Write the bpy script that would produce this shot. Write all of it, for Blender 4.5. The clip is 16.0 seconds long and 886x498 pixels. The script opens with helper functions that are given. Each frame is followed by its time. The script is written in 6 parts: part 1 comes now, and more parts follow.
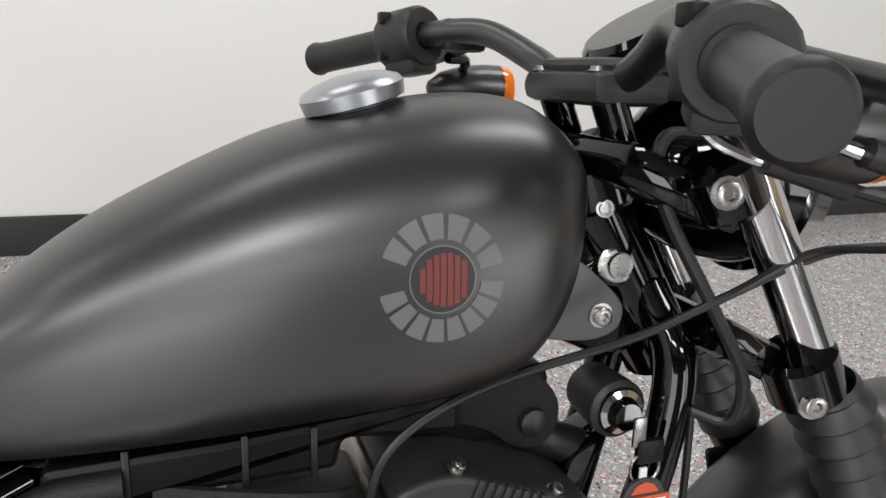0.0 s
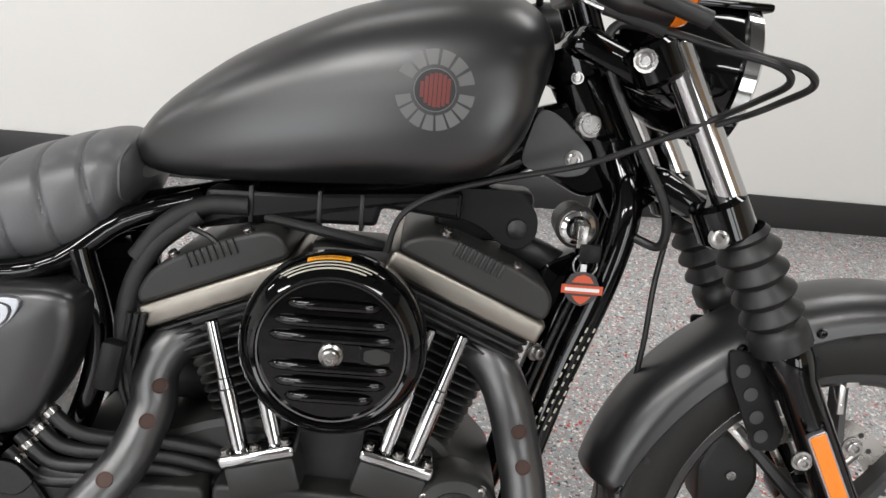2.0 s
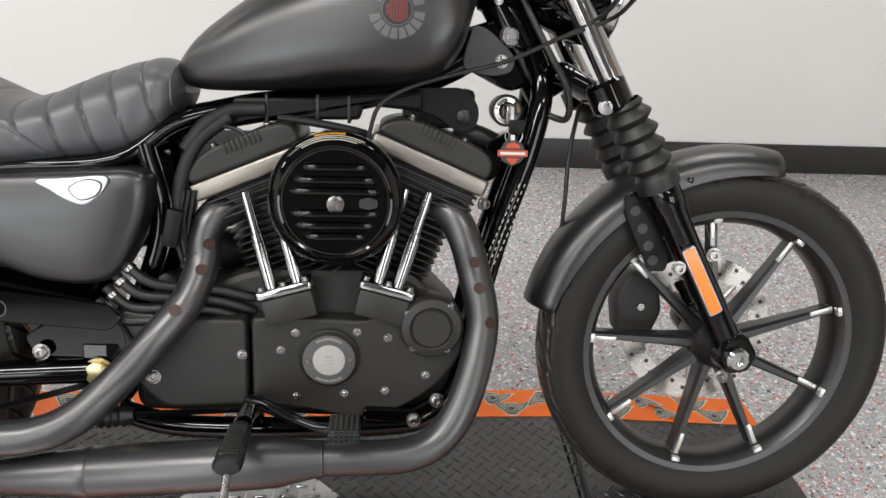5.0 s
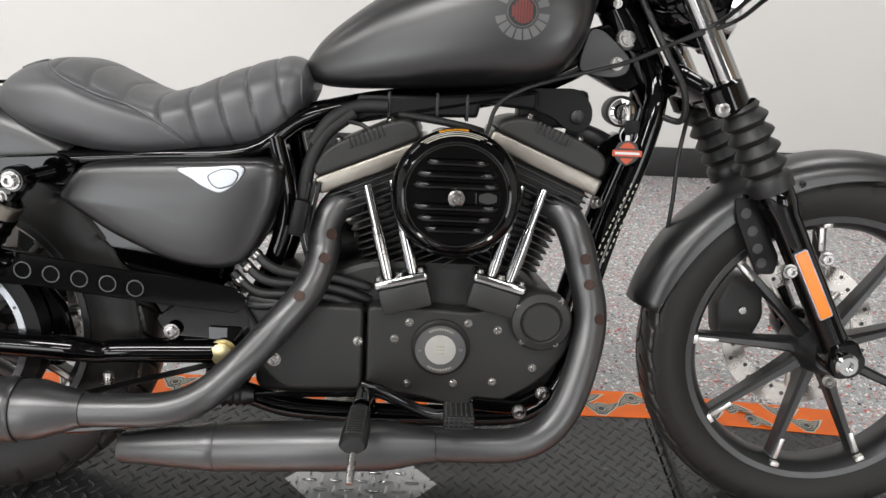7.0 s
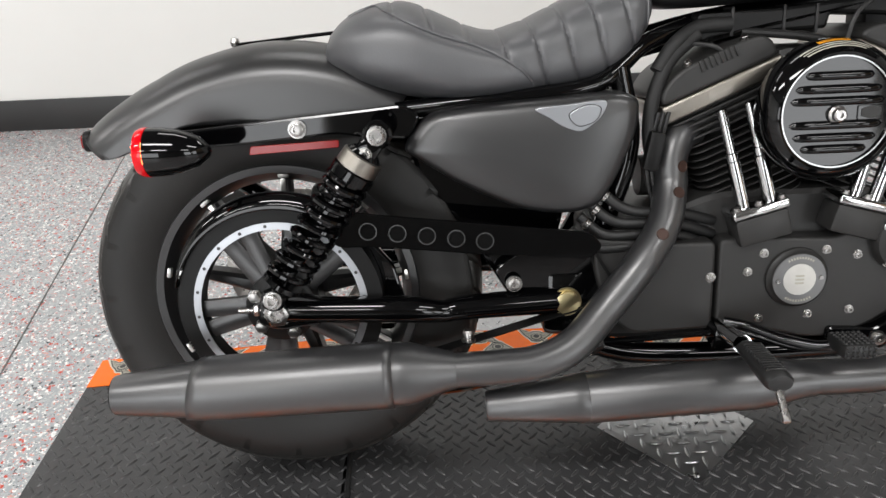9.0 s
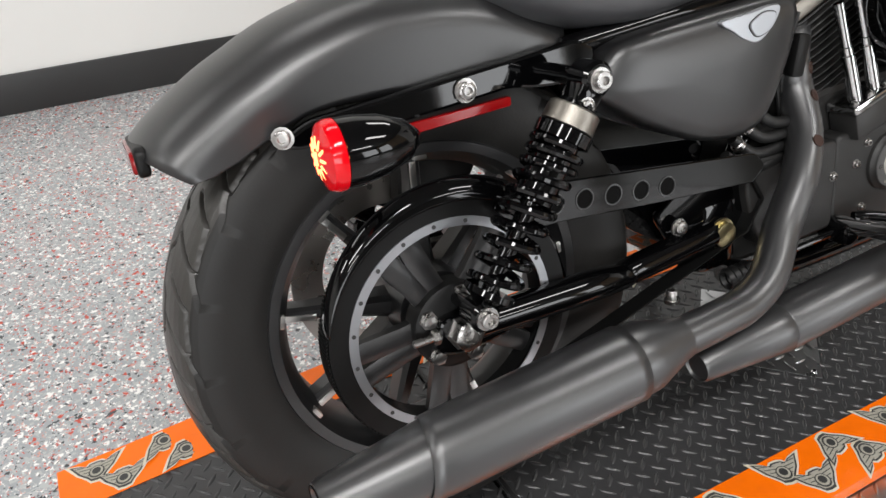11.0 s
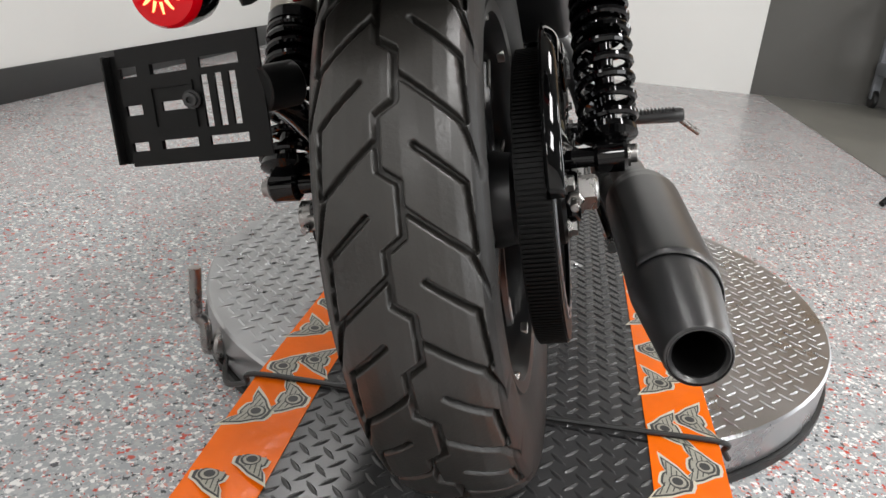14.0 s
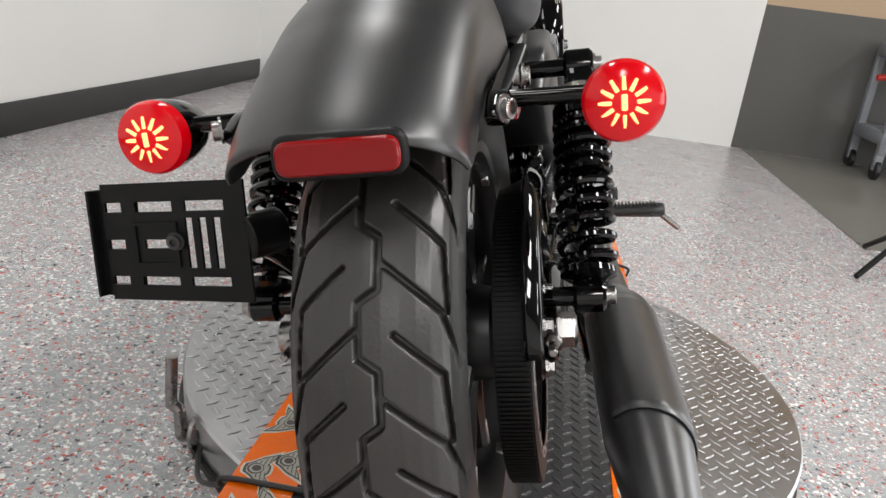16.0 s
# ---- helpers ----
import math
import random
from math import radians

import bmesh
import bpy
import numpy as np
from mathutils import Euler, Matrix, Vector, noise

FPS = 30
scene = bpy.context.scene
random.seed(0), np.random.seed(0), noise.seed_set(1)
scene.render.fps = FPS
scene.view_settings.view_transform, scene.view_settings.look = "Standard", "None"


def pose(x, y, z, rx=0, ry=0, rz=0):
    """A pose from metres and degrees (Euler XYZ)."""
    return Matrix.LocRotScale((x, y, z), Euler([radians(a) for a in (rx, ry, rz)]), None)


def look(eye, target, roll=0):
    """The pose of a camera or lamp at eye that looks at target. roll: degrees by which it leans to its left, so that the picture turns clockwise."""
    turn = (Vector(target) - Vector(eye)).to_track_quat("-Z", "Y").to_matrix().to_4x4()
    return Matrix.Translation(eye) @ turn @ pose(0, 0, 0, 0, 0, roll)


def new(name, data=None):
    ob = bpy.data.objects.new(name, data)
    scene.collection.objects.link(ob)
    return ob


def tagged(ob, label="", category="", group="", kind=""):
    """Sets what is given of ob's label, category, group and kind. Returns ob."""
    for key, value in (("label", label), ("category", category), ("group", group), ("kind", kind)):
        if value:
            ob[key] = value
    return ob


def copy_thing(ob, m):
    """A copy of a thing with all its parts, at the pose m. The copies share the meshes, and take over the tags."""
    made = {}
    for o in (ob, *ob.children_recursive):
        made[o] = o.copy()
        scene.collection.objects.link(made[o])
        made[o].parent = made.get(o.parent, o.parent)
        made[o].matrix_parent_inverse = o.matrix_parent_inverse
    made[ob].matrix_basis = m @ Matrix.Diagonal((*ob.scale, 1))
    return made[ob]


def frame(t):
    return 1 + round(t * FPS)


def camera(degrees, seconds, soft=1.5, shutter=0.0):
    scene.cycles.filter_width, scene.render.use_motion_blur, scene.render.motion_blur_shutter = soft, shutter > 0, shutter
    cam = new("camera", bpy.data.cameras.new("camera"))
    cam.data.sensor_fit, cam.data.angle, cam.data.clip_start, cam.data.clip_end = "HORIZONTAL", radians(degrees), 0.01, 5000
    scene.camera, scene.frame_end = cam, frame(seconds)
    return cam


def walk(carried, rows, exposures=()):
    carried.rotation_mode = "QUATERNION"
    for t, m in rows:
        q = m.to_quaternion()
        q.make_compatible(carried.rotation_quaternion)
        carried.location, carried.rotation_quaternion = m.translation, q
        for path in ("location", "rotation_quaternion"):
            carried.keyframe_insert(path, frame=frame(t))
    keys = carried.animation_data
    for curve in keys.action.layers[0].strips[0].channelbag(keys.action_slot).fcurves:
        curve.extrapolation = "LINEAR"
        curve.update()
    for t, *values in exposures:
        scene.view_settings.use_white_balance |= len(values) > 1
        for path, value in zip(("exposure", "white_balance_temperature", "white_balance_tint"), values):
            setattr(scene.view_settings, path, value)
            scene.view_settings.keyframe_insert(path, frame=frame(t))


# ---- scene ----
cam = camera(61.6, 16.0)

PATH = [
    (0, (0.777, -0.542, 1.022), (1.406, 1.286, 0.512), 1.8),
    (0.5, (0.779, -0.641, 1.005), (1.177, 1.26, 0.527), 4.0),
    (1, (0.799, -0.755, 0.993), (1.063, 1.167, 0.507), 4.9),
    (1.5, (0.868, -0.829, 0.957), (1.029, 1.101, 0.457), 5.5),
    (2, (0.916, -0.902, 0.92), (0.997, 1.031, 0.411), 5.3),
    (2.5, (0.931, -0.967, 0.888), (0.972, 0.968, 0.386), 4.8),
    (3, (0.904, -1.04, 0.871), (0.941, 0.888, 0.338), 4.1),
    (3.5, (0.891, -1.128, 0.855), (0.952, 0.797, 0.313), 3.2),
    (4, (0.91, -1.212, 0.842), (1.023, 0.712, 0.309), 2.4),
    (4.2, (0.923, -1.237, 0.831), (1.057, 0.689, 0.309), 2.0),
    (6.3, (0.865, -1.287, 0.806), (1.049, 0.645, 0.32), 2.2),
    (6.5, (0.86, -1.296, 0.787), (0.988, 0.646, 0.324), 2.1),
    (7, (0.801, -1.297, 0.803), (0.835, 0.642, 0.313), 2.7),
    (7.5, (0.717, -1.273, 0.812), (0.661, 0.663, 0.313), 2.7),
    (8, (0.589, -1.229, 0.803), (0.433, 0.701, 0.303), 3.1),
    (8.5, (0.437, -1.21, 0.779), (0.271, 0.701, 0.213), 1.5),
    (9, (0.271, -1.237, 0.765), (0.255, 0.667, 0.154), -2.6),
    (9.5, (0.132, -1.181, 0.743), (0.268, 0.709, 0.101), -3.6),
    (10, (-0.009, -1.058, 0.754), (0.254, 0.799, 0.059), -4.4),
    (10.2, (-0.061, -1.016, 0.76), (0.28, 0.816, 0.032), -4.7),
    (12.3, (-0.724, -0.589, 0.798), (0.706, 0.483, -0.1), -11.0),
    (12.5, (-0.752, -0.531, 0.773), (0.762, 0.418, -0.126), -11.0),
    (13, (-0.828, -0.369, 0.74), (0.858, 0.347, -0.065), -11.0),
    (13.5, (-0.845, -0.247, 0.658), (0.943, 0.292, -0.06), -9.6),
    (14, (-0.816, -0.165, 0.557), (1.033, 0.228, -0.097), -7.0),
    (14.5, (-0.814, -0.146, 0.502), (1.057, 0.186, -0.123), -5.6),
    (15, (-0.823, -0.151, 0.509), (1.053, 0.174, -0.103), -4.8),
    (15.5, (-0.821, -0.157, 0.564), (1.056, 0.175, -0.042), -4.5),
    (16, (-0.781, -0.172, 0.675), (1.096, 0.17, 0.076), -4.5),
]
LEAN = pose(0, 0, 0, -11.5)  # the motorcycle leans on its side stand
walk(cam, [(t, LEAN @ look(eye, target, roll)) for t, eye, target, roll in PATH])

# ---- light ----
world = bpy.data.worlds.new("world")
scene.world = world
world.use_nodes = True
world.node_tree.nodes["Background"].inputs[0].default_value = (0.9, 0.95, 1, 1)
world.node_tree.nodes["Background"].inputs[1].default_value = 0.05
scene.view_settings.exposure = 0.0


def ceiling_lamp(x, y, sx, sy, watts):
    d = bpy.data.lights.new("lamp", "AREA")
    d.shape, d.size, d.size_y, d.energy, d.color = "RECTANGLE", sx, sy, watts, (1, 0.985, 0.975)
    ob = new("lamp", d)
    ob.matrix_world = pose(x, y, 3.04)
    return ob


# the lamp at x -4.2 is added to brighten the rear end
LAMPS = [(-4.2, 0.2, 46), (-2.2, 1.1, 13), (0.0, 1.1, 12), (2.2, 1.1, 24), (-2.4, -1.7, 58), (-0.4, -1.7, 60), (2.2, -1.7, 34), (-2.4, -4.5, 55), (-0.6, -4.5, 60), (2.5, -4.5, 42)]
for lx, ly, lw in LAMPS:
    ceiling_lamp(lx, ly, 1.3, 0.38, lw)

# area lamps added as unseen low fill, for the glows on the motorcycle's side
for wx, ww, watts in ((-3.25, 4.7, 172), (3.8, 1.7, 75)):
    d = bpy.data.lights.new("window_light", "AREA")
    d.shape, d.size, d.size_y, d.energy, d.color = "RECTANGLE", ww, 2.1, watts, (0.96, 0.98, 1)
    new("window_light", d).matrix_world = pose(wx, -6.55, 1.35, 90)
d = bpy.data.lights.new("window_light", "AREA")
d.shape, d.size, d.size_y, d.energy, d.color = "RECTANGLE", 1.8, 2.1, 70, (0.96, 0.98, 1)
new("window_light", d).matrix_world = pose(4.86, -5.3, 1.35, 90, 0, 90)

# ---- materials ----


def mat(name, color, rough=0.5, metal=0.0, bump=0.0, scale=200.0, vary=0.0, vscale=6.0, rvary=0.0, coat=0.0, emit=0.0, spec=0.5, stretch=(1, 1, 1), distance=0.001, crough=0.08):
    m = bpy.data.materials.new(name)
    m.use_nodes = True
    n, l = m.node_tree.nodes, m.node_tree.links
    b = n["Principled BSDF"]
    b.inputs["Base Color"].default_value = (*color, 1)
    b.inputs["Roughness"].default_value, b.inputs["Metallic"].default_value = rough, metal
    b.inputs["Coat Weight"].default_value, b.inputs["Specular IOR Level"].default_value = coat, spec
    b.inputs["Coat Roughness"].default_value = crough
    tc = n.new("ShaderNodeTexCoord")
    mp = n.new("ShaderNodeMapping")
    mp.inputs["Scale"].default_value = stretch
    l.new(tc.outputs["Object"], mp.inputs[0])
    if emit:
        b.inputs["Emission Color"].default_value, b.inputs["Emission Strength"].default_value = (*color, 1), emit
    if bump:
        t = n.new("ShaderNodeTexNoise")
        t.inputs["Scale"].default_value, t.inputs["Detail"].default_value = scale, 4
        l.new(mp.outputs[0], t.inputs["Vector"])
        u = n.new("ShaderNodeBump")
        u.inputs["Strength"].default_value, u.inputs["Distance"].default_value = bump, distance
        l.new(t.outputs[0], u.inputs["Height"])
        l.new(u.outputs[0], b.inputs["Normal"])
    if vary or rvary:
        t = n.new("ShaderNodeTexNoise")
        t.inputs["Scale"].default_value, t.inputs["Detail"].default_value = vscale, 6
        l.new(mp.outputs[0], t.inputs["Vector"])
        if vary:
            mx = n.new("ShaderNodeMix")
            mx.data_type = "RGBA"
            mx.inputs[6].default_value = (*[c * (1 - vary) for c in color], 1)
            mx.inputs[7].default_value = (*[min(1, c * (1 + vary)) for c in color], 1)
            l.new(t.outputs[0], mx.inputs[0])
            l.new(mx.outputs[2], b.inputs["Base Color"])
        if rvary:
            r = n.new("ShaderNodeMapRange")
            r.inputs[3].default_value, r.inputs[4].default_value = max(0.02, rough - rvary), rough + rvary
            l.new(t.outputs[0], r.inputs[0])
            l.new(r.outputs[0], b.inputs["Roughness"])
    return m


DENIM = mat("satin_black_paint", (0.007, 0.007, 0.0075), 0.35, bump=0.02, scale=900, rvary=0.03, vscale=9, spec=0.9)
GLOSS = mat("gloss_black_paint", (0.0012, 0.0012, 0.0014), 0.05, spec=0.4, bump=0.01, scale=60, rvary=0.03, vscale=15)
WRINKLE = mat("wrinkle_black_coat", (0.020, 0.0196, 0.019), 0.45, spec=0.4, bump=0.25, scale=1400, rvary=0.06, distance=0.0004)
EXHAUST = mat("matte_black_ceramic", (0.016, 0.016, 0.0168), 0.36, coat=0.6, crough=0.36, rvary=0.06, vscale=14, bump=0.05, scale=700, distance=0.0004, spec=0.9)
PLASTIC = mat("black_plastic", (0.004, 0.004, 0.004), 0.42, spec=0.22, bump=0.15, scale=1500, distance=0.0003)
RUBBER = mat("black_rubber", (0.009, 0.009, 0.009), 0.45, spec=0.5, bump=0.08, scale=500, rvary=0.06)
TYRE = mat("tyre_rubber", (0.025, 0.0233, 0.0208), 0.34, bump=0.25, scale=260, vary=0.3, vscale=18, rvary=0.1, spec=0.55)
# duller sidewall finish, its base also darkened for the weaker light there
SIDEWALL_SHADED = mat("tyre_sidewall_shaded", (0.011, 0.0106, 0.010), 0.48, spec=0.32, bump=0.2, scale=300, vary=0.25, vscale=14, rvary=0.06)
# near-black that paints in the shade inside holes
HOLEDARK = mat("hole_dark", (0.003, 0.003, 0.003), 0.9, spec=0.1)
LEATHER = mat("black_vinyl", (0.052, 0.053, 0.057), 0.43, bump=0.4, scale=380, rvary=0.07, vscale=30, distance=0.0006, spec=0.9)
CHROME = mat("chrome", (0.5, 0.5, 0.5), 0.1, 1.0, rvary=0.05, vscale=40)
STEEL = mat("zinc_plated_steel", (0.34, 0.33, 0.32), 0.28, 1.0, vary=0.15, vscale=60, rvary=0.08)
BRUSHED = mat("brushed_aluminium", (0.27, 0.25, 0.22), 0.36, 1.0, bump=0.1, scale=300, vary=0.08, vscale=40, stretch=(8, 1, 60))
MACHINED = mat("machined_aluminium", (0.66, 0.65, 0.63), 0.3, 1.0, bump=0.1, scale=400, rvary=0.06, vscale=60)
COPPER = mat("heat_tinted_steel", (0.045, 0.022, 0.016), 0.5, 0.4, vary=0.3, vscale=80)
GOLDISH = mat("yellow_zinc", (0.55, 0.47, 0.27), 0.3, 1.0, vary=0.2, vscale=60)
ALU = mat("satin_silver", (0.42, 0.435, 0.46), 0.32, 0.9, rvary=0.05)
DISCSTEEL = mat("brake_disc_steel", (0.5, 0.47, 0.44), 0.28, 1.0, rvary=0.1, vscale=30)
TREADPLATE = mat("polished_tread_plate", (0.46, 0.465, 0.475), 0.3, 1.0, bump=0.25, scale=45, vary=0.15, vscale=9, rvary=0.12)
MATRUBBER = mat("black_tread_mat", (0.036, 0.036, 0.037), 0.25, bump=0.15, scale=180, vary=0.25, vscale=7, rvary=0.08)
ORANGE = mat("orange_tape", (0.86, 0.15, 0.002), 0.22, spec=0.35, vary=0.12, vscale=25, bump=0.45, scale=34, distance=0.003)
GREYPRINT = mat("grey_print", (0.36, 0.345, 0.29), 0.45, vary=0.35, vscale=150)
DARKPRINT = mat("dark_print", (0.03, 0.03, 0.03), 0.45)
CREAM = mat("cream_print", (0.62, 0.57, 0.45), 0.45)
AMBER = mat("amber_lens", (0.9, 0.2, 0.005), 0.15, coat=0.6)
AMBERREF = mat("amber_reflector", (0.8, 0.21, 0.003), 0.2, coat=0.4, bump=0.4, scale=400)
REDLENS = mat("red_lens", (0.2, 0.002, 0.003), 0.15, spec=0.2, coat=0.4, bump=0.15, scale=300)
REDGLOW = mat("lit_red_lens", (0.5, 0.0, 0.004), 0.12, spec=0.3, coat=0.3, emit=0.28)
BULB = mat("lit_led", (1.0, 0.22, 0.08), 0.3, emit=4.5)
BADGEGREY = mat("badge_grey", (0.11, 0.11, 0.11), 0.4)
BADGERED = mat("badge_red", (0.13, 0.02, 0.016), 0.45)
BADGEBLACK = mat("badge_black", (0.012, 0.012, 0.012), 0.45)
WHITEPRINT = mat("white_print", (0.6, 0.6, 0.6), 0.5)
KEYORANGE = mat("key_tag_orange", (0.45, 0.07, 0.025), 0.45)
WIRE = mat("braided_loom", (0.007, 0.007, 0.007), 0.6, bump=0.8, scale=700, distance=0.001)
WALLPAINT = mat("white_wall_paint", (0.78, 0.775, 0.75), 0.42, bump=0.12, scale=26, vary=0.03, vscale=2.0, distance=0.002)
SKIRT = mat("black_vinyl_base", (0.022, 0.022, 0.022), 0.4, vary=0.3, vscale=3, rvary=0.1)
GREYBLOCK = mat("grey_block_paint", (0.088, 0.085, 0.078), 0.5, bump=0.3, scale=40, vary=0.08, vscale=3, distance=0.002)
TANPAINT = mat("tan_paint", (0.45, 0.32, 0.2), 0.5, bump=0.1, scale=30)
CEILPAINT = mat("ceiling_paint", (0.16, 0.16, 0.155), 0.7, bump=0.1, scale=30)
LAMPGLOW = mat("lamp_tube", (1, 0.97, 0.93), 0.4, emit=6.0)
GREYPLASTIC = mat("grey_cart_plastic", (0.2, 0.21, 0.23), 0.5, bump=0.1, scale=100)
GLASS = mat("lamp_glass", (0.6, 0.62, 0.65), 0.05, coat=1.0)
BELT = mat("belt_rubber", (0.004, 0.004, 0.004), 0.5, spec=0.2, bump=0.1, scale=500)
CONCRETE = mat("plain_concrete", (0.17, 0.165, 0.145), 0.3, bump=0.2, scale=60, vary=0.2, vscale=3, rvary=0.08)
REDPLASTIC = mat("red_plastic", (0.5, 0.03, 0.02), 0.4)


def flake_floor():
    m = mat("flake_epoxy", (0.35, 0.36, 0.36), 0.22, coat=0.0)
    n, l = m.node_tree.nodes, m.node_tree.links
    b = n["Principled BSDF"]
    tc = n.new("ShaderNodeTexCoord")
    warp = n.new("ShaderNodeTexNoise")
    warp.inputs["Scale"].default_value = 130
    mixv = n.new("ShaderNodeMix")
    mixv.data_type = "VECTOR"
    mixv.inputs[0].default_value = 0.012
    l.new(tc.outputs["Object"], warp.inputs["Vector"])
    l.new(tc.outputs["Object"], mixv.inputs[4])
    l.new(warp.outputs["Color"], mixv.inputs[5])

    def chips(scale, stops):
        v = n.new("ShaderNodeTexVoronoi")
        v.inputs["Scale"].default_value = scale
        l.new(mixv.outputs[1], v.inputs["Vector"])
        s = n.new("ShaderNodeSeparateColor")
        l.new(v.outputs["Color"], s.inputs[0])
        r = n.new("ShaderNodeValToRGB")
        r.color_ramp.interpolation = "CONSTANT"
        e = r.color_ramp.elements
        for k, (p, c) in enumerate(stops):
            el = e[k] if k < 2 else e.new(p)
            el.position, el.color = p, (*c, 1)
        l.new(s.outputs[0], r.inputs[0])
        return r, s, v

    grey, lgrey, white, dark, red, pink = (0.33, 0.35, 0.36), (0.42, 0.43, 0.435), (0.8, 0.79, 0.77), (0.06, 0.065, 0.07), (0.5, 0.075, 0.05), (0.58, 0.3, 0.26)
    r1, s1, v1 = chips(150, [(0, grey), (0.36, lgrey), (0.62, white), (0.74, grey), (0.87, dark), (0.92, red), (0.965, pink)])
    r2, s2, v2 = chips(270, [(0, grey), (0.45, lgrey), (0.68, white), (0.82, dark), (0.88, red), (0.93, pink)])
    mx = n.new("ShaderNodeMix")
    mx.data_type = "RGBA"
    gt = n.new("ShaderNodeMath")
    gt.operation = "GREATER_THAN"
    gt.inputs[1].default_value = 0.55
    l.new(s1.outputs[1], gt.inputs[0])
    l.new(gt.outputs[0], mx.inputs[0])
    l.new(r1.outputs[0], mx.inputs[6])
    l.new(r2.outputs[0], mx.inputs[7])
    l.new(mx.outputs[2], b.inputs["Base Color"])
    u = n.new("ShaderNodeBump")
    u.inputs["Strength"].default_value, u.inputs["Distance"].default_value = 0.25, 0.0015
    l.new(s1.outputs[2], u.inputs["Height"])
    l.new(u.outputs[0], b.inputs["Normal"])
    big = n.new("ShaderNodeTexNoise")
    big.inputs["Scale"].default_value = 3
    rr = n.new("ShaderNodeMapRange")
    rr.inputs[3].default_value, rr.inputs[4].default_value = 0.18, 0.36
    l.new(tc.outputs["Object"], big.inputs["Vector"])
    l.new(big.outputs[0], rr.inputs[0])
    l.new(rr.outputs[0], b.inputs["Roughness"])
    return m


FLOOR = flake_floor()

# ---- mesh helpers ----


def link(name, bm, material, smooth=True, sharp=35):
    me = bpy.data.meshes.new(name)
    bmesh.ops.recalc_face_normals(bm, faces=bm.faces)
    for f in bm.faces:
        f.smooth = smooth
    for f in bm.faces:
        if len(f.verts) > 8:
            f.smooth = False
    if smooth:
        lim = radians(sharp)
        for e in bm.edges:
            if len(e.link_faces) == 2 and e.calc_face_angle(0) > lim:
                e.smooth = False
    bm.to_mesh(me)
    bm.free()
    for k in material if isinstance(material, (list, tuple)) else [material]:
        me.materials.append(k)
    return me


def part(name, bm, material, parent, label="", smooth=True):
    ob = new(name, link(name, bm, material, smooth))
    ob.parent = parent
    return tagged(ob, label)


def shared(name, mesh, parent, m, label=""):
    ob = new(name, mesh)
    ob.parent = parent
    ob.matrix_basis = m
    return tagged(ob, label)


def thing(name, label, category, at=None, group="", kind=""):
    ob = new(name)
    if at is not None:
        ob.matrix_basis = at
    return tagged(ob, label, category, group, kind)


def solo(name, bm, material, label, category, group="", kind="", smooth=True):
    return tagged(new(name, link(name, bm, material, smooth)), label, category, group, kind)


def box(x0, x1, y0, y1, z0, z1, bevel=0.0, seg=2, m=None, bm=None):
    bm = bm or bmesh.new()
    r = bmesh.ops.create_cube(bm, size=1, matrix=Matrix.Translation(((x0 + x1) / 2, (y0 + y1) / 2, (z0 + z1) / 2)) @ Matrix.Diagonal((abs(x1 - x0), abs(y1 - y0), abs(z1 - z0), 1)))
    vs = r["verts"]
    if bevel:
        es = list({e for v in vs for e in v.link_edges})
        g = bmesh.ops.bevel(bm, geom=es, offset=bevel, segments=seg, affect="EDGES", profile=0.5)
        vs = list({v for f in g["faces"] for v in f.verts} | {v for v in vs if v.is_valid})
    if m is not None:
        bmesh.ops.transform(bm, matrix=m, verts=vs)
    return bm


def frame_to(a, b):
    """A matrix whose z runs from a towards b, at a."""
    a, b = Vector(a), Vector(b)
    return Matrix.Translation(a) @ (b - a).to_track_quat("Z", "Y").to_matrix().to_4x4()


def lathe(profile, a=(0, 0, 0), b=(0, 0, 1), seg=32, bm=None):
    """Revolve (along, radius) rows about the line from a towards b."""
    bm = bm or bmesh.new()
    m = frame_to(a, b)
    rings = []
    for h, r in profile:
        if r < 1e-6:
            rings.append([bm.verts.new(m @ Vector((0, 0, h)))])
        else:
            rings.append([bm.verts.new(m @ Vector((r * math.cos(2 * math.pi * k / seg), r * math.sin(2 * math.pi * k / seg), h))) for k in range(seg)])
    for p, q in zip(rings, rings[1:]):
        for k in range(seg):
            j = (k + 1) % seg
            if len(p) == 1 and len(q) == 1:
                continue
            if len(p) == 1:
                bm.faces.new((p[0], q[k], q[j]))
            elif len(q) == 1:
                bm.faces.new((p[k], p[j], q[0]))
            else:
                bm.faces.new((p[k], p[j], q[j], q[k]))
    return bm


def rod(a, b, r, seg=16, chamfer=None, bm=None):
    d = (Vector(b) - Vector(a)).length
    c = min(r * 0.25, 0.002) if chamfer is None else chamfer
    return lathe([(0, 0), (0, r - c), (c, r), (d - c, r), (d, r - c), (d, 0)], a, b, seg, bm)


def smooth_path(pts, n=8):
    """Catmull-Rom through pts (rows of any length)."""
    P = [np.array(p, float) for p in pts]
    P = [2 * P[0] - P[1]] + P + [2 * P[-1] - P[-2]]
    out = []
    for i in range(1, len(P) - 2):
        for k in range(n):
            t = k / n
            out.append(0.5 * (2 * P[i] + (P[i + 1] - P[i - 1]) * t + (2 * P[i - 1] - 5 * P[i] + 4 * P[i + 1] - P[i + 2]) * t * t + (3 * P[i] - P[i - 1] - 3 * P[i + 1] + P[i + 2]) * t**3))
    out.append(P[-2])
    return out


